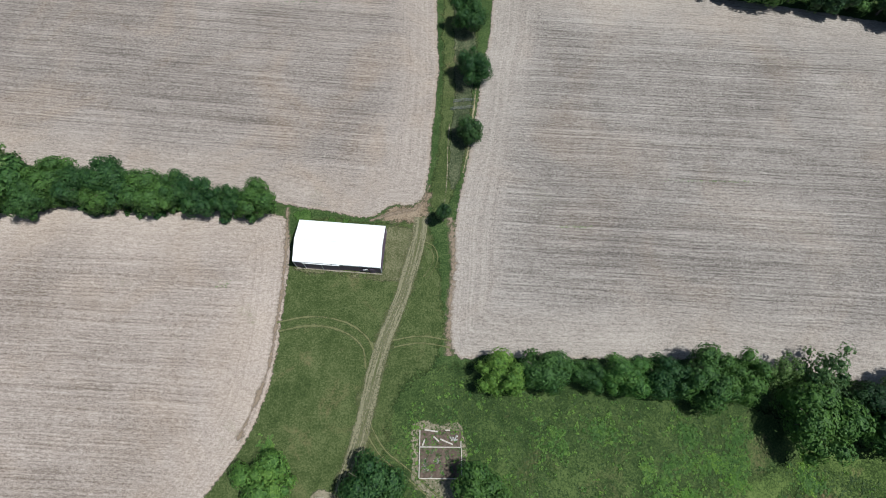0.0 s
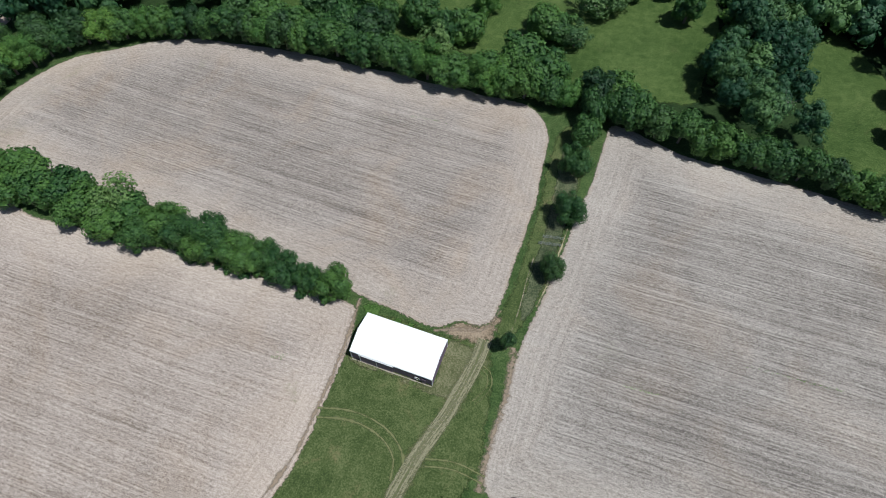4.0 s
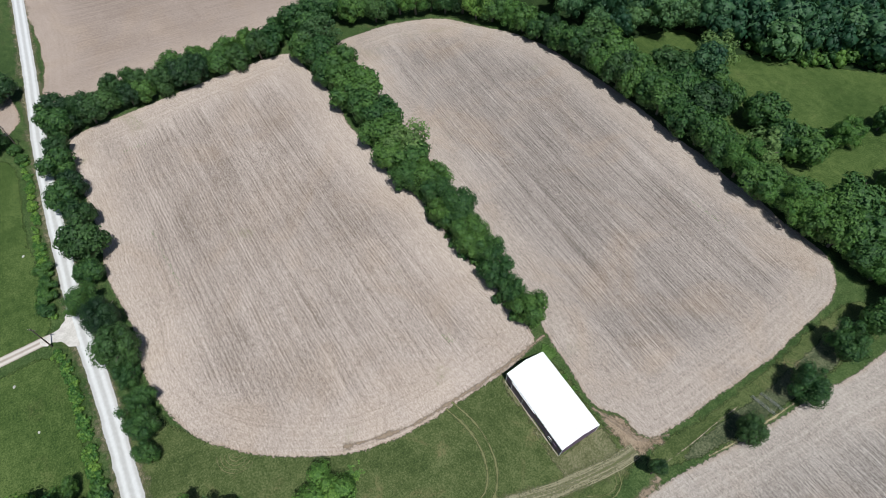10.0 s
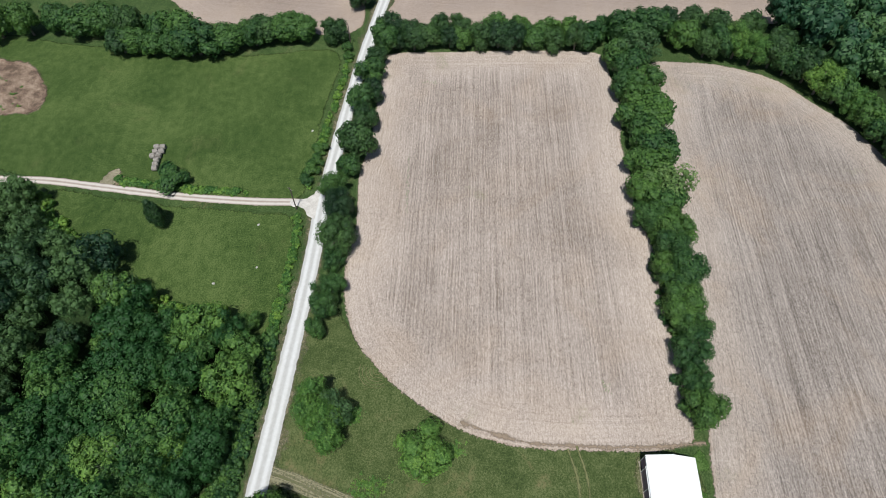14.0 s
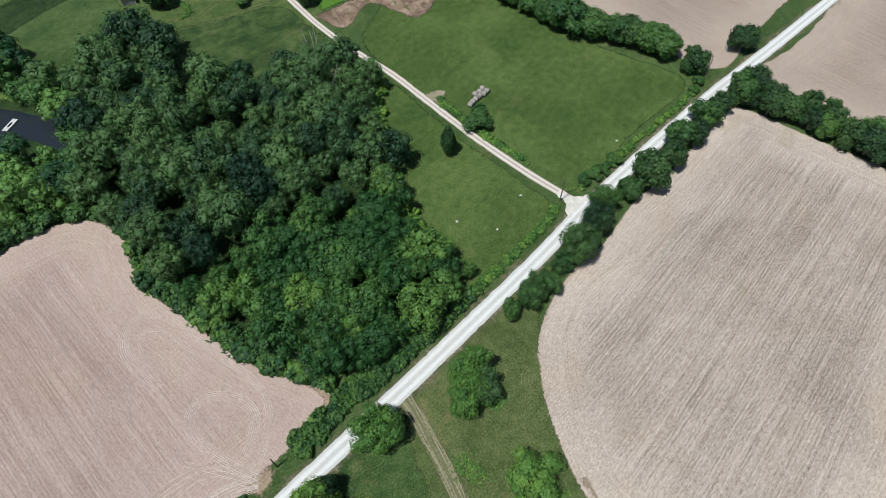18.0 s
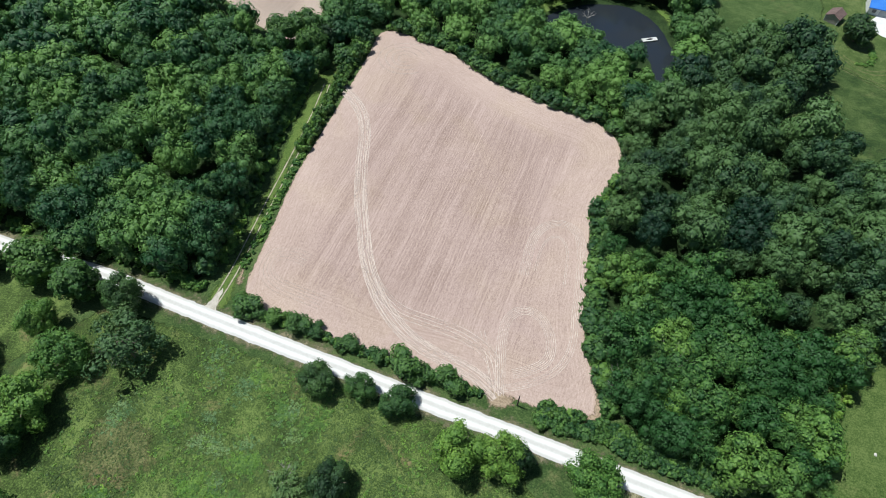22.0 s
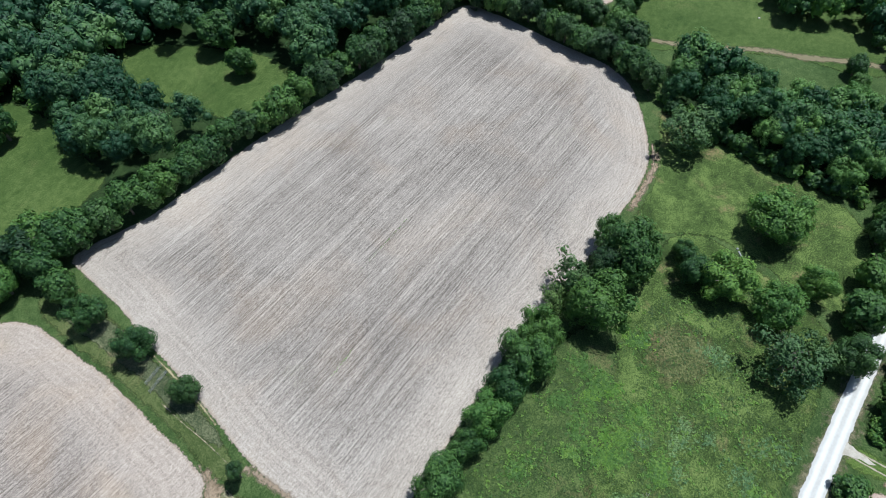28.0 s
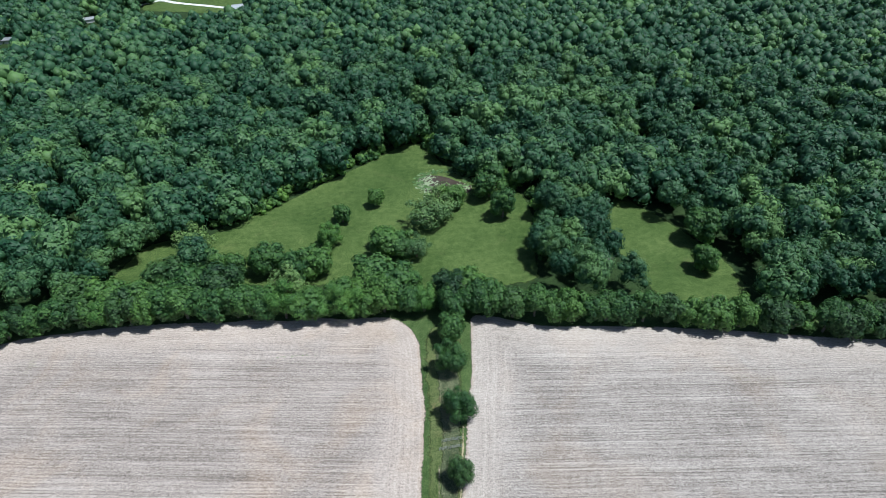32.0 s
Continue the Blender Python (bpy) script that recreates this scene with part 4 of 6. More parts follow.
def tree(x, y, r, h, kind="oak", group="", label=""):
    """A tree of crown radius r and height h: a trunk with limbs, and a crown."""
    n, c = NAMES[kind]
    h *= 1.0 if kind == "shrub" else 1.15
    e = thing(n, label or LABELS[kind], c, (x, y, 0), _rt.uniform(0, 360), group)
    tk = placed("trunk", _rt.choice(TRUNK), None, e)
    tk.scale = (r * 2, r * 2, h)
    if kind in ("shrub",):
        tk.scale = (r * 1.4, r * 1.4, h * 0.8)
    cr = placed("crown", _rt.choice(FAR_CROWN[kind] if kind in FAR_CROWN and math.hypot(x, y) > 105 else CROWN[kind]), None, e)
    half = min(0.48 * h, 1.02 * r) if kind not in ("cedar",) else 0.48 * h
    u = _rt.uniform(0.87, 1.13)
    cr.scale = (r * 2 * u, r * 2 / u, half * 2 / 0.9)
    cr.location = (0, 0, max(h - half, half * 0.9))
    return e


def trees(rows, group=""):
    for x, y, r, h, *k in rows:
        tree(x, y, r, h, k[0] if k else "oak", group)


def tree_row(pts, gap, r, h, group, kinds=("oak", "oak", "maple"), jit=1.0):
    """Trees along a line at uneven distances."""
    c = smooth_line(pts, 0.5)
    d = 0.0
    last = None
    for p in c:
        if last is not None:
            d -= math.hypot(*(p - last))
        last = p
        if d <= 0:
            d = gap * _rt.uniform(0.75, 1.25)
            q = _rt.uniform(*r)
            tree(p[0] + _rt.uniform(-jit, jit), p[1] + _rt.uniform(-jit, jit), q, _rt.uniform(*h) * (0.7 + 0.3 * q / r[1]), _rt.choice(kinds), group)


trees([(6.0, 69.8, 3.4, 6.5, "maple"), (7, 86.8, 4.4, 8, "oak"), (0.2, 49.2, 1.9, 6.0, "maple"), (6.3, 101.6, 4.6, 8, "oak"), (6.9, 113, 4.2, 8, "oak"), (7.5, 121, 4.6, 9, "oak")], "trees along the fence row")
trees([(11.5, 15.6, 4.5, 8, "bright"), (20.3, 16.2, 5.3, 9, "oak"), (28.5, 15.8, 3.8, 7, "oak"), (35.4, 15.4, 4.8, 8, "bright"), (43.4, 14.8, 4.9, 8, "oak"), (51, 15, 6.1, 10, "oak"), (57.3, 14.8, 5.2, 9.5, "oak"), (69.6, 7, 7.2, 12, "oak"), (73, 15.6, 4.8, 9.5, "open"), (66.4, 16.6, 3, 6.5, "open"), (86, 6.5, 7.6, 13, "oak"), (89.5, 13.8, 4.4, 9, "oak"), (80.5, 11, 4.2, 9, "maple")], "trees along the east field")
trees([(-31.7, -4, 5.6, 7, "bright"), (-12, -5, 6.2, 8, "oak"), (7.6, -5.5, 5.6, 8, "oak"), (-37, -24.2, 4.8, 8, "bright"), (-41.5, -26.5, 4.6, 7.5, "bright"), (-40, -22, 3.5, 7, "open"), (-19.6, -32.6, 5.6, 8.5, "bright"), (-60.5, -43.6, 2.9, 4.6, "oak")], "yard trees")
trees([(38.4, -36.3, 4.4, 6, "maple"), (29.2, -37.7, 3.3, 5, "oak"), (21, -37, 4, 5.5, "oak"), (6, -30.4, 5.2, 8.5, "bright"), (-1.8, -32, 4.8, 8, "bright"), (-5.5, -33, 3, 6, "maple"), (34.4, -15, 4, 5, "open"), (27.7, -18.4, 4.6, 6.5, "maple")], "trees along the gravel road")
trees([(115, -18.5, 8.2, 11, "bright"), (102.6, -31.5, 4.2, 7, "bright"), (92.5, -14.2, 6.6, 9, "bright"), (91.5, -7, 4.8, 7.5, "oak"), (92, -25.3, 5.6, 8.5, "bright"), (79.5, -31, 6.6, 9, "open"), (85, -36, 3.8, 7, "open"), (88, -42, 5, 9, "maple"), (100.2, -42, 5.2, 8.5, "oak"), (112.3, -43.5, 6.2, 9, "oak"), (126, -41.5, 4.4, 8, "maple"), (134, -42.5, 5.2, 8, "oak"), (133, 10.4, 7.2, 10, "open"), (96.5, -3, 3, 5, "oak")], "meadow trees")
trees([(61.7, -48.6, 3.2, 4.2, "shrub"), (54.2, -48, 2.1, 3.2, "shrub"), (48, -48, 2.6, 3.8, "shrub"), (44.5, -47.4, 2, 3, "shrub"), (36, -46.6, 2.3, 3.2, "shrub"), (29, -46, 1.8, 2.6, "shrub"), (22.6, -45.4, 3.4, 5, "shrub"), (17.6, -44.8, 2.2, 3.4, "shrub"), (11.8, -44.6, 2.9, 4.4, "shrub"), (58, -48.2, 1.6, 2.4, "shrub")], "roadside shrubs")
trees([(-59.2, -28.7, 2.6, 4.6), (-64.9, -27.2, 4.0, 6.8), (-70.1, -25.5, 3.2, 5.6), (-77.2, -26.5, 3.0, 5.2), (-83.0, -25.5, 5.4, 9.0, "maple"), (-92.8, -26.5, 4.8, 8.0, "maple"), (-99.5, -28.9, 4.0, 6.8), (-107.5, -25.7, 3.4, 5.9), (-115.0, -23.4, 5.8, 9.6, "maple"), (-124.0, -21.9, 4.3, 7.3, "maple"), (-133.7, -23.9, 4.4, 7.4), (-137.5, -20.8, 3.6, 6.2, "maple"), (-146.8, -22.3, 4.2, 7.1), (-153.7, -21.0, 3.6, 6.2, "maple"), (-162.5, -18.4, 5.0, 8.3), (-169.3, -16.9, 4.5, 7.6, "maple")], "trees between road and field")
trees([(-104, -72.5, 4.2, 5.2, "shrub"), (-90.6, -72.6, 3.2, 7.6, "cedar"), (-115.2, -157, 3.6, 9, "cedar"), (-82, -197.5, 5.2, 8, "maple"), (-101.2, -175.5, 3.2, 4, "shrub"), (-122, -216, 5, 9, "oak"), (-103, -212, 4.5, 8, "oak")], "trees round the farm buildings")
trees([(-16.2, 184.4, 3.4, 6.5), (-28, 174, 3.6, 6.5), (-31, 160.8, 4.6, 7.5, "bright"), (-11.5, 155, 6.4, 7.5), (-6, 153, 5, 7), (-1.8, 151.5, 4.6, 6.5, "open"), (3.4, 169.5, 7.4, 8.5, "open"), (6.5, 176, 6.4, 9, "open"), (12, 180, 5, 8.5, "oak"), (27, 187, 6.6, 11), (30, 172.6, 5.2, 10), (94, 152.4, 6.4, 11), (88.8, 136.6, 4.4, 8)], "trees in the north clearing")
trees([(-161, -79, 7.6, 10), (-168, -86, 7, 10), (-165.5, -61.5, 4.8, 8), (-168.5, -49, 5.8, 8), (-167.6, -35.4, 4.4, 7, "maple"), (-158, -30.5, 1.6, 2.4, "shrub"), (-163, -31, 1.8, 2.6, "shrub"), (-188, -28, 5, 7, "maple"), (-108, -36, 2.4, 3, "shrub"), (-111.5, -35, 2, 2.6, "shrub"), (-116, -34.6, 2.2, 2.8, "shrub"), (-104.5, -37.2, 1.8, 2.4, "shrub")], "trees round the west pasture")
tree_row([(-163, -104), (-160, -88), (-163, -72), (-167, -58), (-169, -46)], 6.0, (4, 6), (7, 10), "trees round the west pasture")
tree_row([(-171, -148), (-173, -128), (-171, -108), (-170, -94)], 8, (5, 7), (9, 11), "trees round the west pasture")
trees([(-24, -54.5, 4.5, 8), (-31, -53, 4.2, 7.5, "bright"), (-27, -59, 5, 9), (-37, -52.5, 4, 7)], "trees at the wood corner")
trees([(86, -138.5, 5, 9), (91, -146, 5.5, 9.5), (83, -144, 4, 7, "maple"), (97, -141, 5, 9), (80.5, -134, 3.4, 6)], "trees at the lane end")
HEDGE = [(-39.8, 52, 4.6, 7.2), (-46, 52, 3.7, 6.2), (-52.6, 52.6, 4.8, 7), (-58, 54.4, 4.2, 7), (-61, 52.4, 4.4, 6.8), (-65.3, 54, 5.3, 8), (-72, 55.4, 5.7, 9), (-73.6, 52, 4.0, 7), (-79.5, 54.8, 4.8, 8), (-85.4, 55.8, 5.7, 8), (-88.6, 51.6, 4.8, 7.5), (-92.5, 55.4, 5.5, 8.4), (-98, 57.8, 6.2, 9.2, "open"), (-97.6, 51.8, 4.8, 7.6), (-104.5, 56, 5.5, 8.4), (-111, 58.6, 5.9, 8.6), (-108, 52.6, 4.0, 7), (-118, 56, 5.5, 8.2), (-126, 60, 6.2, 8.4), (-124.6, 53.8, 4.8, 7.4)]
trees(HEDGE, "hedgerow trees between two fields")
trees([(-132, 56.6, 4.8, 8), (-139.6, 60, 5.6, 8.6), (-138.5, 54, 4.2, 7.6), (-147, 57, 5.4, 8.8), (-155, 60.6, 6.4, 10, "open"), (-153, 54, 4.6, 8), (-164, 60, 6.4, 10.5), (-166, 68, 5.8, 10), (-162, 77, 5, 9)], "hedgerow trees between two fields")
tree_row([(-163, -17), (-163.4, 2), (-163.8, 24), (-162.6, 46), (-163, 54)], 5.6, (3.6, 5.0), (6.2, 8.4), "far west tree row", kinds=("maple", "maple", "oak"))
tree_row([(-167.5, -10), (-168, 20), (-168.5, 52), (-171, 66), (-170, 84), (-167, 98), (-160, 110)], 8.5, (3.6, 5.0), (6.4, 8.6), "far west tree row", kinds=("maple", "oak"))
tree_row([(-158.5, 84), (-153.5, 99), (-146.5, 108), (-129, 119.4), (-112, 124.6), (-96, 126.2), (-60, 126.4), (-36, 125.6), (-12, 125), (3, 124.5)], 5.2, (4.2, 5.6), (8, 10.5), "tree line north of the fields", kinds=("oak", "bright", "oak", "maple"))
trees([(-77.6, 131, 5.2, 9), (-69.6, 134.2, 6.8, 10.5), (-60, 134.2, 7, 11, "maple"), (-59.7, 145.1, 4.5, 8), (-73.8, 156, 6.2, 11, "open"), (-49.4, 147.5, 6, 9.5), (-46.9, 129, 4.8, 8), (-40.4, 133.6, 5.9, 9.5, "open"), (-39.6, 141.9, 5.6, 9), (-33.7, 145.1, 5.6, 9), (-24.8, 128, 5.6, 9), (-16.9, 130.5, 6.4, 9.5), (-15.6, 137.2, 7, 10.5), (-7.8, 132.5, 6.8, 10), (7.5, 128.6, 5.8, 9.5, "maple"), (13, 131, 5.2, 9), (-67, 144, 6, 10), (-77, 139, 7, 11, "maple"), (-84, 130, 6, 10), (-92, 131, 7, 10.5), (-101, 132, 7, 10.5, "maple")], "broad trees north of the fields")
tree_row([(14, 124), (28, 120), (46, 117), (68, 114.5), (90, 111.3), (112, 107.2), (136, 104), (158, 101)], 5.2, (4.2, 5.6), (8, 10.5), "tree line north of the fields")
tree_row([(161.5, 99), (161.4, 84), (160.2, 73), (158, 56), (156, 41), (151.6, 29.5), (145, 24.5)], 5.2, (4, 5.4), (7, 9), "tree line east of the field", kinds=("oak", "maple"))
tree_row([(166, 46), (174, 48.5), (187, 49.3), (200, 49), (214, 48.6)], 6.5, (3.6, 4.8), (7, 9.5), "tree row beside the far field", kinds=("oak", "maple"))
trees([(190, -22.5, 3.4, 6), (182, -24.5, 3.2, 6), (202, -32, 3.4, 5.5), (209, -26.6, 2.8, 4.5), (173, -24, 4.2, 8, "bright")], "trees in the east pasture")
tree_row([(142, -45.4), (152, -46.6), (164, -47.6), (176, -49)], 5.5, (4, 5.4), (8.5, 11), "trees overhanging the gravel road", kinds=("oak", "maple", "open"))
tree_row([(172, 104), (173, 84), (172, 64), (169, 48), (164, 38)], 8, (4.4, 6), (8, 10.5), "tree line east of the field", kinds=("oak", "maple"))


# ---------------------------------------------------------------- woods
def wood(name, area, gap, near, label, holes=(), seed=1, r=(3.4, 7.6), h=(9.5, 16), thin=0.0, mat=None):
    """A wood that nobody could count: every tree is leafy geometry, joined into one object."""
    rng = np.random.default_rng(seed)
    poly = np.array(area, float)
    lo, hi = poly.min(0), poly.max(0)
    gx, gy = np.meshgrid(np.arange(lo[0], hi[0], gap), np.arange(lo[1], hi[1], gap * 0.87))
    gx[1::2] += gap / 2
    p = np.stack([gx.ravel(), gy.ravel()], 1) + rng.uniform(-0.36, 0.36, (gx.size, 2)) * gap
    k = inside(p, poly)
    for hole in holes:
        k &= ~inside(p, hole)
    p = p[k]
    if thin:
        p = p[(np.hypot(*p.T) < near) | (rng.random(len(p)) < thin)]
    vs, fs, tint, n = [], [], [], 0
    for x, y in p:
        kinds = WOOD_NEAR if math.hypot(x, y) < min(near, 150) else WOOD_MID if math.hypot(x, y) < near else WOOD_FAR if math.hypot(x, y) < 330 else WOOD_HAZE
        V, F, tone = kinds[rng.integers(len(kinds))]
        big = rng.beta(1.3, 1.7)
        R, Hh, a = r[0] + (r[1] - r[0]) * big, h[0] + (h[1] - h[0]) * (0.6 * rng.random() + 0.4 * big), rng.uniform(0, 6.28)
        if thin and math.hypot(x, y) >= near:
            R *= 1.22
        if rng.random() < 0.07:
            R, Hh = R * 1.2, Hh * 1.12
        half = min(R * 1.08, 0.49 * Hh)
        c, s = math.cos(a) * R, math.sin(a) * R
        W = np.stack([V[:, 0] * c - V[:, 1] * s + x, V[:, 0] * s + V[:, 1] * c + y, V[:, 2] * half + Hh - half], 1)
        vs.append(W)
        fs.append(F + n)
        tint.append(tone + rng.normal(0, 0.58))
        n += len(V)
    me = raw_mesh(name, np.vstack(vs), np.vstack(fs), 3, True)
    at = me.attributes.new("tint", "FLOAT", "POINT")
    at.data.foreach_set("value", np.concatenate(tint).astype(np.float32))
    return tagged(placed(name, me, mat or M_WOOD), label, "woods", kind="stuff")


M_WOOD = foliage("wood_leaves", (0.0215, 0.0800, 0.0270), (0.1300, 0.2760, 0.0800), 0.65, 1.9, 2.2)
WOOD_NEAR = [crown(s, 30, 2000, 0.066, 1, 1.0, 0.10, 0.69, inner=0.67) for s in range(61, 68)]
WOOD_MID = [crown(s, 18, 800, 0.095, 1, 1.0, 0.10, 0.65, inner=0.70) for s in range(84, 90)]
WOOD_FAR = [crown(s, 11, 330, 0.145, 1, 1.0, 0.08, 0.62, inner=0.82) for s in range(71, 76)]
WOOD_HAZE = [crown(s, 7, 95, 0.20, 1, 1.0, 0.08, 0.62, inner=0.9) for s in range(76, 80)]
CLEAR_N = [(0, 236), (-24, 217), (-52, 190), (-72, 174), (-76, 158), (-60, 140), (-27, 132), (2, 130), (24, 132), (35, 136), (38, 147), (41, 166), (40, 189), (27, 200), (15, 210)]
CLEAR_NE = [(75, 184), (64, 158), (66, 138), (70, 122), (98, 120), (100, 139), (93, 158), (84, 173)]
CLEAR_G = [(-99, 142), (-92, 134), (-82, 138), (-76, 154), (-79, 166), (-88, 168), (-95, 160)]
LAWN_FAR = [(-213, 492), (-200, 540), (-120, 540), (-128, 480), (-136, 462), (-150, 470), (-175, 478)]
FAR_HOLE = [(-216, 436), (-205, 560), (-112, 560), (-122, 420), (-165, 425)]
CABIN_HOLES = ([(-247, 466), (-231, 466), (-203, 398), (-218, 394)], [(-282, 420), (-266, 420), (-238, 358), (-252, 354)])
NORTH_WOOD = [(-182, 126), (-172, 104), (-160, 116), (-142, 124), (-115, 132), (-60, 137), (-10, 133), (10, 132), (60, 123), (110, 117), (150, 112), (164, 112), (182, 132), (215, 145), (300, 290), (400, 470), (420, 560), (-400, 610), (-260, 300), (-215, 160)]
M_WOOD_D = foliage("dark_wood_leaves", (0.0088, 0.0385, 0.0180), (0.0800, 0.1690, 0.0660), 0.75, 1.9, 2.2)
# north wood leaves carry the blue of distance haze in their colour
M_WOOD_N = foliage("hazed_north_leaves", (0.0240, 0.0780, 0.0335), (0.1180, 0.2420, 0.0940), 0.5, 1.7, 2.1)
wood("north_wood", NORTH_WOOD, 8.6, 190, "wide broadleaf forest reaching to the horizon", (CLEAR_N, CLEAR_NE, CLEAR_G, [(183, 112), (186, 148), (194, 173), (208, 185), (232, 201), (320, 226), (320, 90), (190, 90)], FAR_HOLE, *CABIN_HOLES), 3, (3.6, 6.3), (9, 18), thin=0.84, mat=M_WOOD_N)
WOOD_SW = [(-14, -129), (-17, -118), (-15, -106), (-13.5, -88), (-16, -72), (-19, -60), (-23, -47.6), (-36, -43.6), (-50, -42.6), (-59, -43.8), (-61, -56), (-68, -68), (-79, -84), (-91.5, -99), (-99.5, -110), (-107, -128), (-100, -138), (-84, -146), (-70, -160), (-74, -205), (-68, -235), (-40, -240), (-36, -200), (-30, -160), (-24, -148), (-16, -140)]
HILL = [(-68, -196), (-69, -180), (-64, -165), (-59, -152), (-57, -145), (-62, -139), (-74, -136), (-82, -135), (-90, -127.5), (-96, -122), (-103, -117), (-112, -124), (-112, -150), (-108, -172), (-100, -200)]
HILL_BACK = [(-30, -245), (-33, -200), (-37, -172), (-46, -174), (-54, -183), (-62, -190), (-70, -245)]
WOOD_ROAD = [(-14, -90), (-13.5, -88), (-16, -72), (-19, -60), (-23, -47.6), (-36, -43.6), (-50, -42.6), (-59, -43.8), (-61, -56), (-68, -68), (-70.5, -71.5), (-60, -76), (-50, -81), (-38, -85)]
wood("roadside_wood", WOOD_ROAD, 6.5, 400, "bright green broadleaf wood beside the gravel road", (), 15, (3.2, 6.2), (6.5, 13), mat=foliage("roadside_leaves", (0.030, 0.096, 0.022), (0.158, 0.310, 0.072), 0.6, 1.9, 2.1))
wood("southwest_wood", WOOD_SW, 7.9, 400, "dense dark broadleaf wood below the farm", (WOOD_ROAD, HILL, HILL_BACK, [(-60, -189), (-72, -189), (-78, -245), (-60, -245)]), 5, (3.4, 6.8), (7, 19), mat=M_WOOD_D)
WOOD_S = [(-30, -150), (-18, -134), (-2, -140), (14, -144), (32, -151), (49, -160), (68, -163), (74, -150), (80, -145), (88, -150), (90, -170), (90, -235), (-50, -240), (-40, -200)]
POND_HOLE = [(20, -180), (12, -193), (0, -199), (-12, -200), (-22, -193), (-27, -178), (-31, -166), (-29, -153), (-19, -155), (-16, -166), (-6, -168), (4, -172), (14, -176)]
wood("south_wood", WOOD_S, 7.6, 205, "broadleaf wood round a farm pond", (POND_HOLE, HILL_BACK), 6, (3.0, 7.0), (6, 13))
WOOD_SE = [(78, -50), (100, -51), (128, -52), (150, -54), (178, -57), (206, -60), (250, -70), (250, -165), (150, -152), (133, -156), (113, -144), (99, -140), (86, -140), (83, -130), (81, -112), (78, -92), (76, -70), (75, -56)]
wood("southeast_wood", WOOD_SE, 7.6, 190, "dense broadleaf wood beside the farm lane", (), 8, (3.0, 7.2), (7, 16))
WOOD_E = [(149, 22), (158, 30), (166, 27), (168, 12), (166, -8), (168, -20), (170, -32), (182, -41), (206, -49), (204, -53), (178, -49), (150, -45), (140, -43), (140, -12), (143, 6)]
WOOD_FE = [(207, 4), (211, -9), (212, -20), (213, -28), (222, -40), (245, -40), (260, 0), (235, 18)]
wood("east_wood", WOOD_E, 7.2, 400, "strip of broadleaf wood between meadow and pasture", (), 9, (3.0, 6.6), (8, 14))
wood("far_east_wood", WOOD_FE, 9.0, 150, "far broadleaf wood beyond the east pasture", (), 10)
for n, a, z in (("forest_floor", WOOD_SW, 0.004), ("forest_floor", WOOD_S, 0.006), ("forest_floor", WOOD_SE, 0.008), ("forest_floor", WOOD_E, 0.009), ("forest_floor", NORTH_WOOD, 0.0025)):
    sheet(n, a, M_FLOOR, z, "very dark green floor under trees", cell=12, step=6, category="ground")


def brush(name, line, width, height, count, mat, label, seed, rad=(0.7, 1.5)):
    """Roadside thicket: low leafy mounds along a line."""
    rng = np.random.default_rng(seed)
    c = smooth_line(line, 0.5)
    vs, fs, tint, n = [], [], [], 0
    for _ in range(count):
        i = rng.integers(1, len(c) - 1)
        d = c[i + 1] - c[i - 1]
        d /= np.hypot(*d) + 1e-9
        x, y = c[i] + np.array([-d[1], d[0]]) * rng.uniform(-0.5, 0.5) * width
        V, F, tone = BRUSH[rng.integers(len(BRUSH))]
        r, hh, a = rng.uniform(*rad), rng.uniform(0.5, 1.0) * height, rng.uniform(0, 6.28)
        W = np.stack([(V[:, 0] * math.cos(a) - V[:, 1] * math.sin(a)) * r + x, (V[:, 0] * math.sin(a) + V[:, 1] * math.cos(a)) * r + y, (V[:, 2] + 0.75) * hh * 0.57], 1)
        vs.append(W)
        fs.append(F + n)
        tint.append(tone + rng.normal(0, 0.5))
        n += len(V)
    me = raw_mesh(name, np.vstack(vs), np.vstack(fs), 3, True)
    me.attributes.new("tint", "FLOAT", "POINT").data.foreach_set("value", np.concatenate(tint).astype(np.float32))
    return tagged(placed(name, me, mat), label, "brush", kind="stuff")


BRUSH = [crown(s, 5, 80, 0.30, 1, 0.9, 0.2, 0.55) for s in range(81, 85)]
brush("roadside_brush", [(-60, -39.4), (-45, -40.7), (-30, -42.2), (-17, -43.6), (-7, -43.6)], 4.4, 2.2, 300, M_LEAF, "thick green roadside brush", 1)
brush("roadside_brush", [(5, -44.0), (20, -44.9), (40, -46.9), (66, -49.2)], 1.6, 1.5, 170, M_LEAF, "low green roadside brush", 2, (0.5, 1.1))
brush("roadside_brush", [(74, -51), (100, -52.8), (128, -53.6), (150, -56), (178, -58.8), (206, -62)], 3.2, 2.2, 200, M_LEAF_B, "bright green roadside brush", 3)
brush("roadside_brush", [(-93, -38.4), (-88, -37.0), (-72, -37.7), (-58, -39.2)], 1.6, 1.3, 120, M_LEAF_B, "low brush along the pasture fence", 4, (0.5, 1.0))
brush("roadside_brush", [(-102, -36.2), (-120, -34.4), (-140, -32), (-160, -30)], 1.6, 1.2, 110, M_LEAF_B, "low brush along the pasture fence", 5, (0.5, 1.0))
brush("roadside_brush", [(-100.5, -52), (-103, -70), (-106.4, -92)], 1.6, 0.8, 60, M_LEAF_B, "low weeds along the driveway", 6)
brush("roadside_brush", [(74, -58), (76, -74), (78.4, -92), (81, -112), (82, -130)], 2.6, 1.8, 150, M_LEAF_B, "leafy brush along the farm lane", 7)
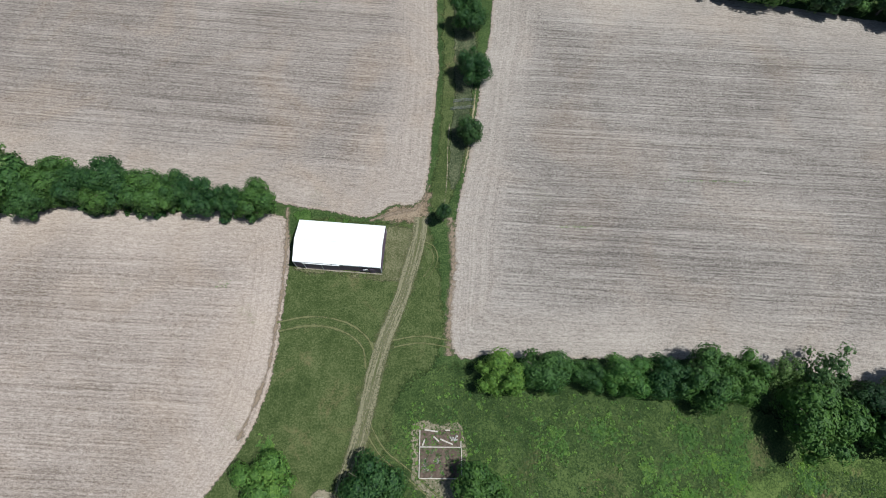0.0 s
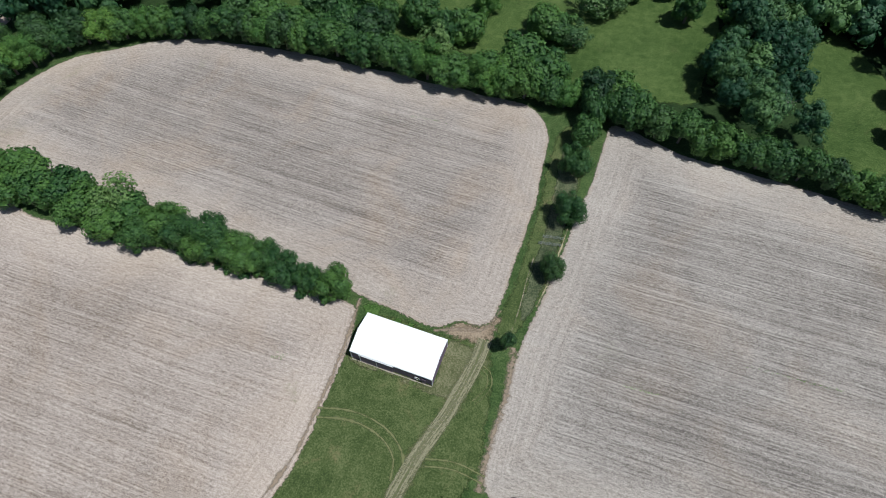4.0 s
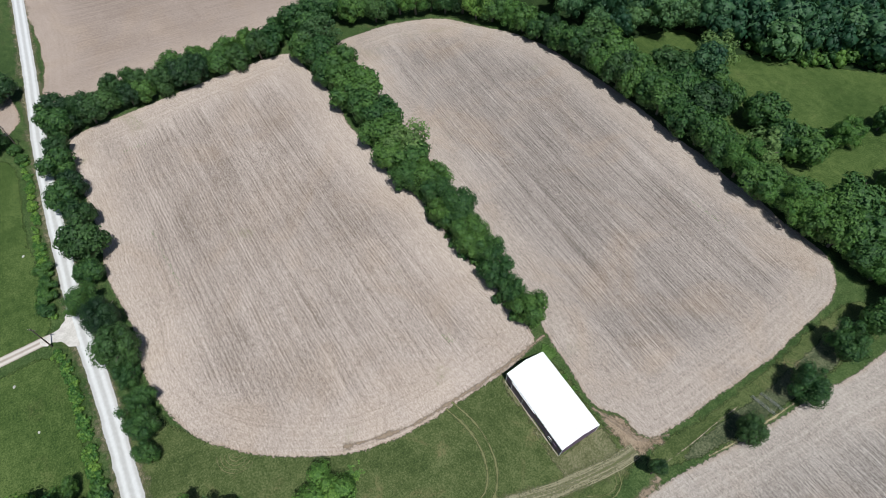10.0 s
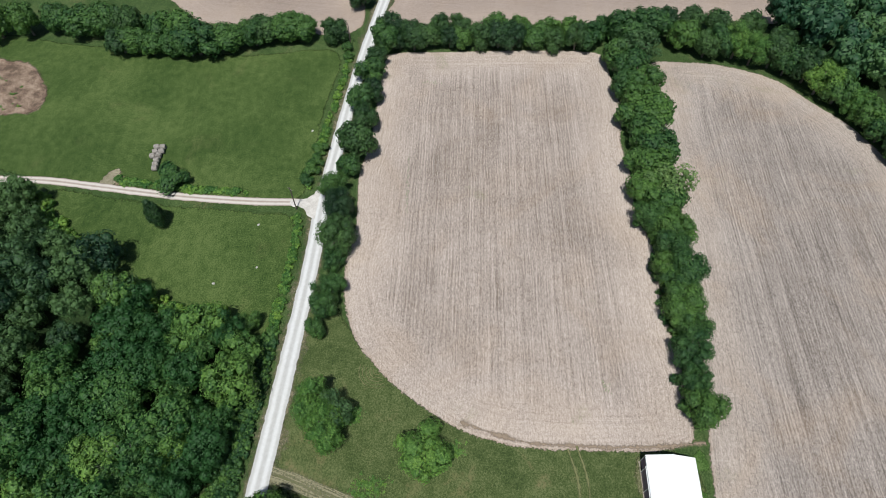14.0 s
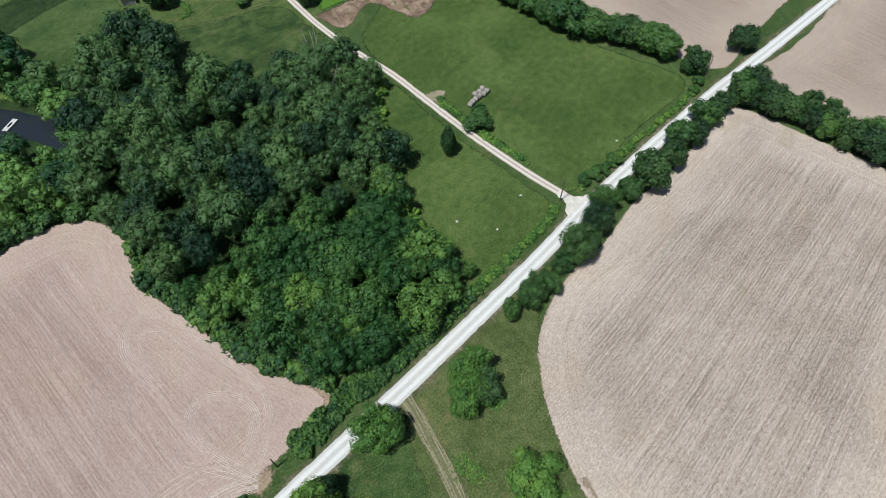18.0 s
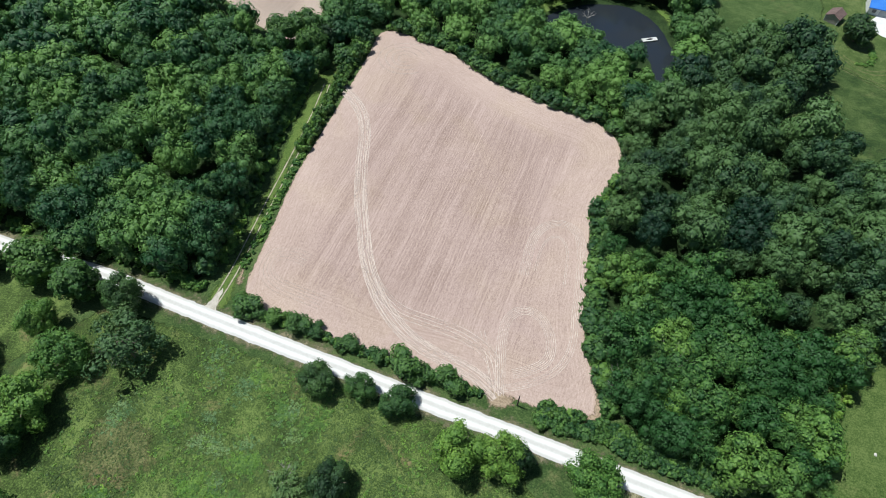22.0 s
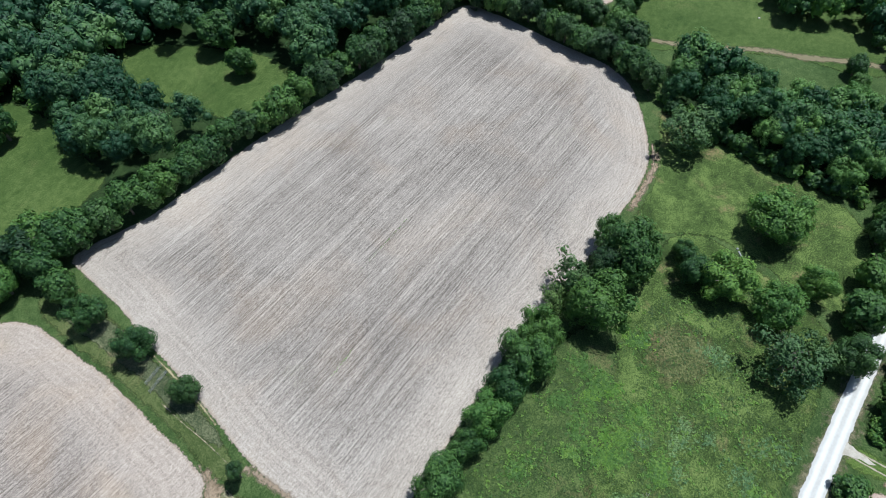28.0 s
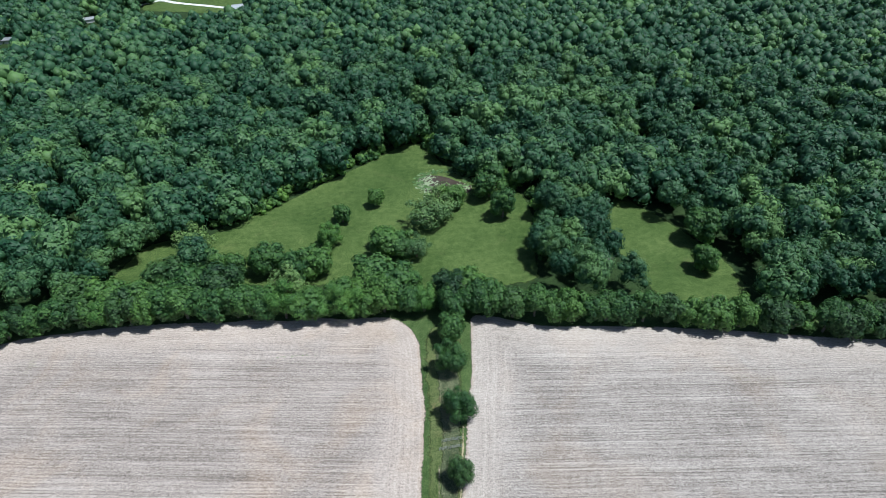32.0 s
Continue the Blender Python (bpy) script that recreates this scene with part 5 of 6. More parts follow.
brush("lane_brush", [(68.2, -58), (68.6, -66), (69.6, -78), (70.6, -92), (70.8, -99)], 1.5, 1.0, 90, M_LEAF_B, "low weedy brush between lane and field", 18, (0.4, 0.9))
brush("lane_brush", [(70.8, -98), (71.6, -110), (72, -124), (72, -142)], 3.4, 3.6, 110, M_LEAF, "leafy hedge between lane and field", 8)
brush("hedge_brush", [(-40, 51), (-60, 52), (-85, 53), (-110, 55), (-135, 57), (-155, 60)], 5.0, 2.8, 130, M_LEAF, "undergrowth of the hedgerow", 10)
brush("pasture_edge_brush", [(-101, -108), (-89, -98), (-78, -86), (-69, -71), (-64, -59), (-62.5, -49)], 4.0, 3.0, 140, M_LEAF_B, "leafy brush at the wood edge", 11)


brush("wood_edge", [(-21, -48.5), (-19.2, -55), (-16.8, -62), (-14.8, -70), (-14.2, -79), (-13.4, -88), (-12.2, -98), (-13.8, -107), (-17.2, -116), (-16.8, -124.5), (-13, -131.7), (-5, -136.2), (4, -138.2), (13, -140.7), (22.5, -144.2), (31, -147.7), (42, -154.6), (52, -157.7), (66, -161.7)], 2.2, 4.2, 260, M_LEAF, "leafy low edge of the wood along the field", 12, (1.4, 2.8))
brush("wood_edge", [(73.5, -152), (72, -145), (73, -138), (78, -143)], 3.0, 5.0, 40, M_LEAF, "leafy low edge of the wood along the field", 13, (1.4, 2.6))
brush("wood_edge", [(77, -54), (78.5, -72), (80.5, -92), (83, -112), (84, -130)], 3.0, 5.0, 110, M_LEAF, "leafy low edge of the wood along the lane", 14, (1.4, 2.6))
brush("wood_edge", [(146, 22), (142, 6), (139, -12), (138.5, -36)], 3.0, 5.0, 80, M_LEAF, "leafy low edge of the wood along the meadow", 15, (1.4, 2.6))
brush("wood_edge", [(-74, 175), (-53, 191), (-25, 218), (-1, 237), (17, 210), (42, 190), (43.5, 166), (40, 147)], 4.0, 6.0, 110, M_LEAF, "leafy low edge of the wood round the clearing", 16, (1.6, 3.0))


def weeds(name, area, count, seed, mat, label, size=(0.35, 0.9), lump=0.0, leaves=6, spot=None):
    """Weed clumps over an area, thicker in patches; spot (x, y, radius): a loose patch that thins outwards instead."""
    rng = np.random.default_rng(seed)
    if spot:
        x, y, q = spot
        turn = rng.uniform(0, 3.14)
        p = rng.normal(0, q * 0.55, (count * 4, 2)) * (1.35, 0.8)
        p = p @ np.array([[math.cos(turn), math.sin(turn)], [-math.sin(turn), math.cos(turn)]]) + (x, y)
        k = np.ones(len(p), bool)
    else:
        poly = smooth_line(area, 3, True)
        p = rng.uniform(poly.min(0), poly.max(0), (count * 4, 2))
        k = inside(p, poly)
    f = 0.45 if spot else 0.09
    dens = np.array([noise.noise(Vector((x * f, y * f, 3.0 + seed))) + 0.5 * noise.noise(Vector((x * 0.9 if spot else x * 0.3, y * 0.9 if spot else y * 0.3, 9.0))) for x, y in p])
    k &= dens > rng.uniform(-0.6, 0.8, len(p)) + lump
    p = p[k][:count]
    m = len(p)
    base = np.repeat(p, leaves, 0)
    sz = np.repeat(rng.uniform(*size, m), leaves)[:, None]
    off = rng.normal(0, 0.45, (m * leaves, 2)) * sz
    c = np.hstack([base + off, rng.uniform(0.1, 0.6, (m * leaves, 1)) * sz])
    nn = rng.normal(0, 0.3, c.shape) + (0, 0, 1)
    nn /= np.linalg.norm(nn, axis=1)[:, None]
    t = np.cross(nn, rng.normal(size=c.shape))
    t /= np.linalg.norm(t, axis=1)[:, None]
    b = np.cross(nn, t)
    q = sz * rng.uniform(0.4, 0.8, (len(c), 1))
    V = np.stack([c + t * q, c - t * q * 0.6 + b * q * 0.6, c - t * q * 0.6 - b * q * 0.6], 1).reshape(-1, 3)
    me = raw_mesh(name, V, np.arange(len(V)).reshape(-1, 3), 3)
    me.attributes.new("tint", "FLOAT", "POINT").data.foreach_set("value", np.repeat(rng.normal(0, 0.5, m), leaves * 3).astype(np.float32))
    return tagged(placed(name, me, mat), label, "weeds", kind="stuff")


M_WEED = foliage("weed_leaves", (0.062, 0.145, 0.024), (0.150, 0.290, 0.060))
M_WEED_D = foliage("dull_weed_leaves", (0.040, 0.080, 0.018), (0.092, 0.160, 0.040))
MEADOW = [(0, 15), (20, 13), (48, 11), (62, 6), (66, 0), (86, -4), (98, -20), (80, -38), (30, -37), (10, -33), (-8, -27), (-10, -14), (-8, 4)]
weeds("weeds", MEADOW, 15000, 1, M_WEED_D, "leafy weeds growing through the meadow grass", (0.12, 0.32), leaves=5)
weeds("weeds", MEADOW, 3200, 2, M_WEED, "bright leafy weed patches in the meadow", (0.2, 0.5), 0.3)
M_LIME = foliage("lime_weed", (0.085, 0.20, 0.022), (0.17, 0.33, 0.05))
M_TEAL = foliage("dusty_weed", (0.075, 0.165, 0.055), (0.21, 0.34, 0.16))
for k, (x, y) in enumerate([(52.7, -0.2), (46.2, -6.1), (47.4, -8.8), (42.3, -8.4), (46.2, -17.6), (69.9, -2.7), (54.6, -10.0), (55.4, -3.4)]):
    weeds("weed_patch", None, 110, 40 + k, M_LIME, "patch of vivid lime green weeds", (0.18, 0.42), -0.1, spot=(x, y, 1.6 + 0.6 * (k % 3)))
for k, (x, y) in enumerate([(42.3, -28.7), (52.9, -31.8), (61.6, -35.0), (75.8, -18.4), (53.3, -18.8)]):
    weeds("weed_patch", None, 130, 60 + k, M_TEAL, "patch of dusty bluish green weeds", (0.18, 0.4), -0.1, spot=(x, y, 2.4 + 0.6 * (k % 3)))


# ---------------------------------------------------------------- buildings
M_ROOF = plain("white_roof_metal", (0.86, 0.87, 0.86), (0.90, 0.91, 0.90), 0.3, 0.45, 0.0, 0.05, 0.4)
M_PLUM = plain("plum_wall_metal", (0.150, 0.100, 0.165), (0.205, 0.145, 0.215), 0.4, 0.5, 0.0, 0.1, 0.4)
M_TRIM = plain("white_trim", (0.66, 0.66, 0.66), (0.76, 0.76, 0.76), 2.0, 0.5)
M_BLUE = plain("blue_wall_metal", (0.22, 0.38, 0.60), (0.28, 0.45, 0.68), 0.4, 0.5, 0.0, 0.1, 0.4)
M_BLUEROOF = plain("blue_roof_metal", (0.03, 0.16, 0.55), (0.05, 0.20, 0.62), 0.4, 0.4, 0.0, 0.05, 0.4)
M_BROWNROOF = plain("brown_shingle", (0.10, 0.065, 0.06), (0.17, 0.12, 0.11), 1.2, 0.85, 0.0, 0.3)
M_GLASS = Mat("dark_window_glass").done((0.03, 0.04, 0.05), 0.08, 0.0, 0.6)
M_WOODP = plain("weathered_timber", (0.40, 0.36, 0.31), (0.58, 0.54, 0.48), 2.5, 0.85, 0.0, 0.3)
M_POLE = plain("creosote_pole", (0.055, 0.045, 0.038), (0.12, 0.10, 0.085), 2.0, 0.9, 0.0, 0.4)
M_PLANK = plain("bleached_plank", (0.44, 0.44, 0.43), (0.60, 0.60, 0.58), 2.5, 0.8, 0.0, 0.3)
M_STONE = plain("pale_stone", (0.38, 0.36, 0.33), (0.56, 0.54, 0.50), 2.0, 0.9, 0.0, 0.5)
M_HAY = plain("grey_hay", (0.19, 0.17, 0.15), (0.36, 0.33, 0.295), 3.0, 0.95, 0.0, 0.8)
M_SOIL = plain("garden_soil", (0.09, 0.065, 0.05), (0.17, 0.13, 0.10), 1.6, 0.95, 0.0, 0.9)
M_RUBBER = plain("black_rubber", (0.015, 0.015, 0.015), (0.03, 0.03, 0.03), 4.0, 0.8)
M_GREEN = plain("green_machine_paint", (0.02, 0.14, 0.03), (0.03, 0.19, 0.05), 2.0, 0.4)
M_RED = plain("red_machine_paint", (0.40, 0.03, 0.02), (0.50, 0.06, 0.04), 2.0, 0.4)
M_YELLOW = plain("yellow_rim_paint", (0.55, 0.40, 0.03), (0.62, 0.46, 0.05), 2.0, 0.5)
M_DULL = plain("dull_sheet", (0.16, 0.17, 0.18), (0.30, 0.31, 0.33), 3.0, 0.7)
M_STEEL = plain("galvanised_steel", (0.38, 0.40, 0.42), (0.52, 0.54, 0.56), 2.0, 0.4, 0.7)


def ribbed(name, w, h, pitch, material, parent, m, label="", depth=0.04):
    """Pressed metal sheet, w wide and h high in its own x and z, with upright ribs; m places it."""
    bm = bmesh.new()
    box(bm, 0, -0.06, 0, w, 0, h)
    for i in range(int(w / pitch) + 1):
        x = min(i * pitch, w - 0.06)
        box(bm, x, -0.06 - depth, 0.003, x + 0.06, -0.06, h - 0.003)
    ob = part(name, bm, material, parent, label)
    ob.matrix_basis = m
    return ob


def gable(name, w, eave, ridge, material, parent, m, label=""):
    """End wall with a gable, w wide in x, 0.1 thick."""
    bm = bmesh.new()
    pts = [(0, 0), (w, 0), (w, eave), (w / 2, ridge), (0, eave)]
    a = [bm.verts.new((x, -0.1, z)) for x, z in pts]
    b = [bm.verts.new((x, 0, z)) for x, z in pts]
    bm.faces.new(a)
    bm.faces.new(b[::-1])
    for i in range(5):
        bm.faces.new((a[i], b[i], b[(i + 1) % 5], a[(i + 1) % 5]))
    bmesh.ops.recalc_face_normals(bm, faces=bm.faces[:])
    n = int(w / 0.6)
    for i in range(1, n):
        x = i * w / n
        top = eave + (ridge - eave) * (1 - abs(x - w / 2) / (w / 2)) - 0.05
        box(bm, x - 0.03, -0.14, 0.01, x + 0.03, -0.1, top)
    ob = part(name, bm, material, parent, label)
    ob.matrix_basis = m
    return ob


def gable_building(name, label, at, rz, length, width, eave, rise, wall, roof, roof_label, over=0.3, pitch=0.61):
    """Building with its ridge along x, centred on at: four walls, two roof slopes, ridge cap, fascia and corner trim."""
    e = thing(name, label, "building", at, rz)
    L, W = length / 2, width / 2
    ribbed("wall", length, eave, pitch, wall, e, pose(-L, -W + 0.1, 0))
    ribbed("wall", length, eave, pitch, wall, e, pose(L, W - 0.1, 0, 0, 0, 180))
    gable("gable_wall", width, eave, eave + rise, wall, e, pose(L - 0.1, -W, 0, 0, 0, 90))
    gable("gable_wall", width, eave, eave + rise, wall, e, pose(-L + 0.1, W, 0, 0, 0, -90))
    slope = math.hypot(W + over, rise * (W + over) / W)
    tilt = math.degrees(math.atan2(rise, W))
    for side in (-1, 1):
        prof = []
        for i in range(int((length + 2 * over) / pitch) + 1):
            x = -L - over + i * pitch
            prof += [(x, 0.06), (x + 0.02, 0.085), (x + 0.06, 0.085), (x + 0.08, 0.06)]
        prof = [q for q in prof if q[0] < L + over - 0.01] + [(L + over, 0.06)]
        bm = bmesh.new()
        rows = [[bm.verts.new((x, y, z)) for x, z in prof] for y in (0, slope)] + [[bm.verts.new((x, y, 0)) for x, _ in prof] for y in (slope, 0)]
        for r0, r1 in zip(rows, rows[1:] + rows[:1]):
            for j in range(len(prof) - 1):
                bm.faces.new((r0[j], r0[j + 1], r1[j + 1], r1[j]))
        for j in (0, -1):
            bm.faces.new([q[j] for q in rows])
        bmesh.ops.recalc_face_normals(bm, faces=bm.faces[:])
        ob = part("roof", bm, roof, e, roof_label)
        y, z = W + over, eave - over * rise / W + 0.05
        ob.matrix_basis = pose(0, side * y, z, 0, 0, 0 if side < 0 else 180) @ pose(0, 0, 0, tilt)
    bm = bmesh.new()
    zr = eave + rise + 0.12
    box(bm, -L - over, -0.2, zr - 0.03, L + over, 0.2, zr + 0.05)
    part("ridge_cap", bm, roof, e)
    for sx in (-1, 1):
        for sy in (-1, 1):
            boxed("corner_trim", sx * L - 0.08, sy * W - 0.08, 0, sx * L + 0.08, sy * W + 0.08, eave - 0.02, M_TRIM, e, "white corner trim")
    for sy in (-1, 1):
        boxed("fascia", -L - over, sy * (W + over) - 0.03, eave - 0.32, L + over, sy * (W + over) + 0.03, eave - 0.08, roof, e)
    return e


barn = gable_building("barn", "long plum metal barn with a bright white roof", (-21.45, 42.25, 0), -3.9, 18.24, 9.16, 3.7, 1.35, M_PLUM, M_ROOF, "bright white metal roof", 0.09)
boxed("door_track", -7.2, -4.85, 3.18, 0.6, -4.69, 3.34, M_TRIM, barn, "white sliding door track")
boxed("sliding_door", -6.9, -4.75, 0.05, -3.3, -4.65, 3.15, M_PLUM, barn, "dark sliding door")
boxed("sliding_door", -3.2, -4.77, 0.05, 0.3, -4.67, 3.15, M_PLUM, barn, "dark sliding door")
for x in (-7.0, -3.25):
    boxed("door_trim", x - 0.06, -4.83, 0.02, x + 0.06, -4.69, 3.16, M_TRIM, barn, "white door trim")
win = boxed("window", 5.3, -4.73, 1.2, 6.3, -4.63, 2.0, M_GLASS, barn, "small pale window")
for a in ((5.24, 1.14, 6.36, 1.22), (5.24, 1.98, 6.36, 2.06), (5.24, 1.14, 5.32, 2.06), (6.28, 1.14, 6.36, 2.06)):
    boxed("window_frame", a[0], -4.77, a[1], a[2], -4.67, a[3], M_TRIM, win)
boxed("walk_door", 6.9, -4.75, 0.05, 7.8, -4.65, 2.1, M_PLUM, barn, "dark walk-in door")
M_DRIP = worn("drip_gravel", (0.26, 0.23, 0.17), (0.40, 0.36, 0.29), 0.55)
for pts in ([(-30.8, 38.0), (-22.0, 37.4), (-12.6, 36.75)],):
    ribbon("wall_gravel", pts, 0.7, M_DRIP, 0.03, "narrow gravel drip strip along the barn wall", category="gravel")

pole_barn = gable_building("pole_barn", "large white-roofed pole barn with blue metal walls", (-125.1, -163.6, 0), 83.0, 13.2, 11.0, 3.6, 1.9, M_BLUE, M_ROOF, "white metal roof")
boxed("overhead_door", -6.72, -2.2, 0.05, -6.62, 1.6, 3.0, M_TRIM, pole_barn, "white overhead door")
boxed("overhead_door", 1.2, 5.42, 0.05, 4.4, 5.56, 2.9, M_TRIM, pole_barn, "white overhead door")
boxed("walk_door", -3.2, 5.42, 0.05, -2.2, 5.54, 2.1, M_TRIM, pole_barn, "white walk-in door")
boxed("gable_trim", 6.66, -5.5, 3.5, 6.74, 5.5, 3.62, M_TRIM, pole_barn, "white band under the gable")

house = gable_building("house", "small white house with a bright blue metal roof", (-93.0, -218.6, 0), -6.0, 9.6, 7.4, 2.7, 1.6, M_TRIM, M_BLUEROOF, "bright blue metal roof")
boxed("garage_door", -1.5, 3.62, 0.05, 1.3, 3.78, 2.2, plain("grey_door", (0.30, 0.32, 0.34), (0.38, 0.40, 0.42), 1.0), house, "grey garage door")
boxed("window", 2.4, 3.62, 1.0, 3.6, 3.76, 2.0, M_GLASS, house)
boxed("chimney", 1.8, -0.4, 3.4, 2.5, 0.3, 5.0, M_STONE, house, "pale chimney")
shed = gable_building("shed", "low shed with a brown shingle roof", (-76.6, -208.4, 0), 60, 5.2, 4.4, 2.2, 1.1, plain("grey_board", (0.26, 0.24, 0.22), (0.36, 0.34, 0.31), 1.5), M_BROWNROOF, "brown shingle roof")
far_house = gable_building("far_house", "distant white house at the end of a drive", (-131, 476, 0), 20, 12, 8, 3, 2.2, M_TRIM, M_STEEL, "pale grey metal roof")
for x, y, rz in ((-239, 459, 30), (-274, 413, 10)):
    gable_building("cabin", "small pale building among forest trees", (x, y, 0), rz, 8, 5, 2.4, 1.2, M_TRIM, M_STEEL, "pale metal roof")
ribbon("far_drive", [(-222, 500), (-214, 511), (-206, 519), (-190, 509), (-164, 497), (-142, 486), (-133, 481)], 5.0, M_ROAD, 0.05, "pale gravel drive to a distant house")
sheet("far_lawn", LAWN_FAR, M_PAST, 0.02, "mown lawn before a distant house", cell=8, category="lawn")


# ---------------------------------------------------------------- machines, poles, bales
def wheel(parent, x, y, r, w, rim):
    bm = bmesh.new()
    bmesh.ops.create_cone(bm, cap_ends=True, segments=20, radius1=r, radius2=r, depth=w, matrix=pose(x, y, r, 90))
    bmesh.ops.bevel(bm, geom=[e for e in bm.edges if abs((e.verts[0].co - e.verts[1].co).y) < 1e-4], offset=w * 0.2, segments=2, affect="EDGES")
    t = part("wheel", bm, M_RUBBER, parent, "black rubber wheel")
    bm = bmesh.new()
    bmesh.ops.create_cone(bm, cap_ends=True, segments=14, radius1=r * 0.55, radius2=r * 0.55, depth=w * 1.06, matrix=pose(x, y, r, 90))
    part("rim", bm, rim, t)


def tractor(at, rz):
    e = thing("tractor", "green farm tractor with yellow wheel rims", "tractor", at, rz)
    boxed("hood", 0.2, -0.4, 0.75, 1.9, 0.4, 1.35, M_GREEN, e, "", 0.08)
    boxed("chassis", -1.0, -0.3, 0.5, 1.8, 0.3, 0.78, M_GREEN, e, "", 0.05)
    boxed("seat", -0.75, -0.3, 0.95, -0.25, 0.3, 1.25, M_RUBBER, e, "black seat", 0.06)
    boxed("canopy", -1.2, -0.7, 2.25, 0.4, 0.7, 2.34, M_GREEN, e, "", 0.03)
    for x, y in ((-1.1, -0.6), (-1.1, 0.6), (0.3, -0.6), (0.3, 0.6)):
        boxed("canopy_post", x - 0.03, y - 0.03, 0.75, x + 0.03, y + 0.03, 2.26, M_RUBBER, e)
    for y in (-0.75, 0.75):
        wheel(e, -0.7, y, 0.75, 0.4, M_YELLOW)
        wheel(e, 1.5, y * 0.9, 0.45, 0.26, M_YELLOW)
    for y in (-0.5, 0.5):
        boxed("loader_arm", 0.6, y - 0.06, 0.9, 2.7, y + 0.06, 1.05, M_GREEN, e)
    boxed("bucket", 2.6, -0.85, 0.25, 3.1, 0.85, 0.85, M_GREEN, e, "", 0.05)
    e.scale = (0.66, 0.66, 0.66)
    return e


tractor((-118.0, -177.4, 0.05), 10)


def mower(at, rz, paint, label):
    e = thing("lawn_mower", label, "mower", at, rz)
    boxed("hood", 0.1, -0.3, 0.35, 0.9, 0.3, 0.8, paint, e, "", 0.07)
    boxed("deck", -0.5, -0.55, 0.12, 0.5, 0.55, 0.3, paint, e, "", 0.05)
    boxed("seat", -0.55, -0.22, 0.5, -0.15, 0.22, 0.95, M_RUBBER, e, "black seat", 0.06)
    for y in (-0.45, 0.45):
        wheel(e, -0.5, y, 0.26, 0.2, M_TRIM)
        wheel(e, 0.75, y, 0.2, 0.14, M_TRIM)
    return e


mower((-115.7, -177.4, 0.05), 80, M_RED, "small red riding mower on gravel")
mower((-120.6, -176.6, 0.05), 150, M_GREEN, "small green riding mower on gravel")
mower((-122.6, -175.6, 0.05), 30, M_RUBBER, "small black riding mower beside the barn")


def utility_pole(x, y, h, lamp=False, label="dark wooden utility pole with crossarm"):
    e = thing("utility_pole", label, "pole", (x, y, 0), random.Random(x).uniform(0, 60), "utility poles")
    bm = bmesh.new()
    tube(bm, (0, 0, -0.2), (0, 0, h), 0.17, 0.11, 10)
    part("pole", bm, M_POLE, e)
    if lamp:
        boxed("arm", 0, -0.03, h - 0.6, 1.1, 0.03, h - 0.54, M_STEEL, e)
        boxed("lamp_head", 0.9, -0.12, h - 0.72, 1.3, 0.12, h - 0.55, M_STEEL, e)
    elif h > 7:
        boxed("crossarm", -0.9, -0.06, h - 0.7, 0.9, 0.06, h - 0.57, M_POLE, e)
        for s in (-0.8, -0.3, 0.3, 0.8):
            bm = bmesh.new()
            tube(bm, (s, 0, h - 0.57), (s, 0, h - 0.38), 0.05, 0.03, 6)
            part("insulator", bm, M_STONE, e)
    return e


utility_pole(-2.6, -44.3, 5.3, label="plain dark wooden pole at the field edge")
utility_pole(-95.2, -38.4, 8.5)
utility_pole(-108.2, -168.6, 8.0, True, "dark wooden pole with a yard lamp")
utility_pole(-115.6, -181.4, 8.0)
utility_pole(-164.6, -30.2, 8.5)


def hay_bale():
    e = thing("hay_bale", "weathered grey round hay bale on pasture", "hay bale", group="round hay bales")
    bm = bmesh.new()
    bmesh.ops.create_cone(bm, cap_ends=True, segments=24, radius1=0.78, radius2=0.78, depth=1.45, matrix=pose(0, 0, 0.76, 90))
    rim = [q for q in bm.edges if abs((q.verts[0].co - q.verts[1].co).y) < 1e-4]
    bmesh.ops.bevel(bm, geom=rim, offset=0.12, segments=2, affect="EDGES")
    bmesh.ops.subdivide_edges(bm, edges=[q for q in bm.edges if abs((q.verts[0].co - q.verts[1].co).y) > 0.5], cuts=4)
    r = random.Random(4)
    for v in bm.verts:
        v.co.x += r.uniform(-0.03, 0.03)
        v.co.z = max(0.02, v.co.z + r.uniform(-0.03, 0.03))
    part("bale", bm, M_HAY, e)
    for y in (-0.45, -0.15, 0.15, 0.45):
        bm = bmesh.new()
        bmesh.ops.create_cone(bm, cap_ends=False, segments=24, radius1=0.80, radius2=0.80, depth=0.03, matrix=pose(0, y, 0.77, 90))
        part("twine", bm, M_STONE, e)
    return e


bale = hay_bale()
BALES = [(-117.7, -81.0, 12), (-117.7, -79.3, 8), (-115.9, -80.9, 20), (-116.0, -79.2, 14), (-114.2, -79.6, 95), (-114.2, -81.2, 15), (-112.5, -79.6, 10), (-111.0, -79.5, 14), (-109.5, -79.3, 6)]
bale.matrix_basis = pose(*BALES[0][:2], 0.02, 0, 0, BALES[0][2])
for x, y, a in BALES[1:]:
    copy_thing(bale, pose(x, y, 0.02, 0, 0, a))


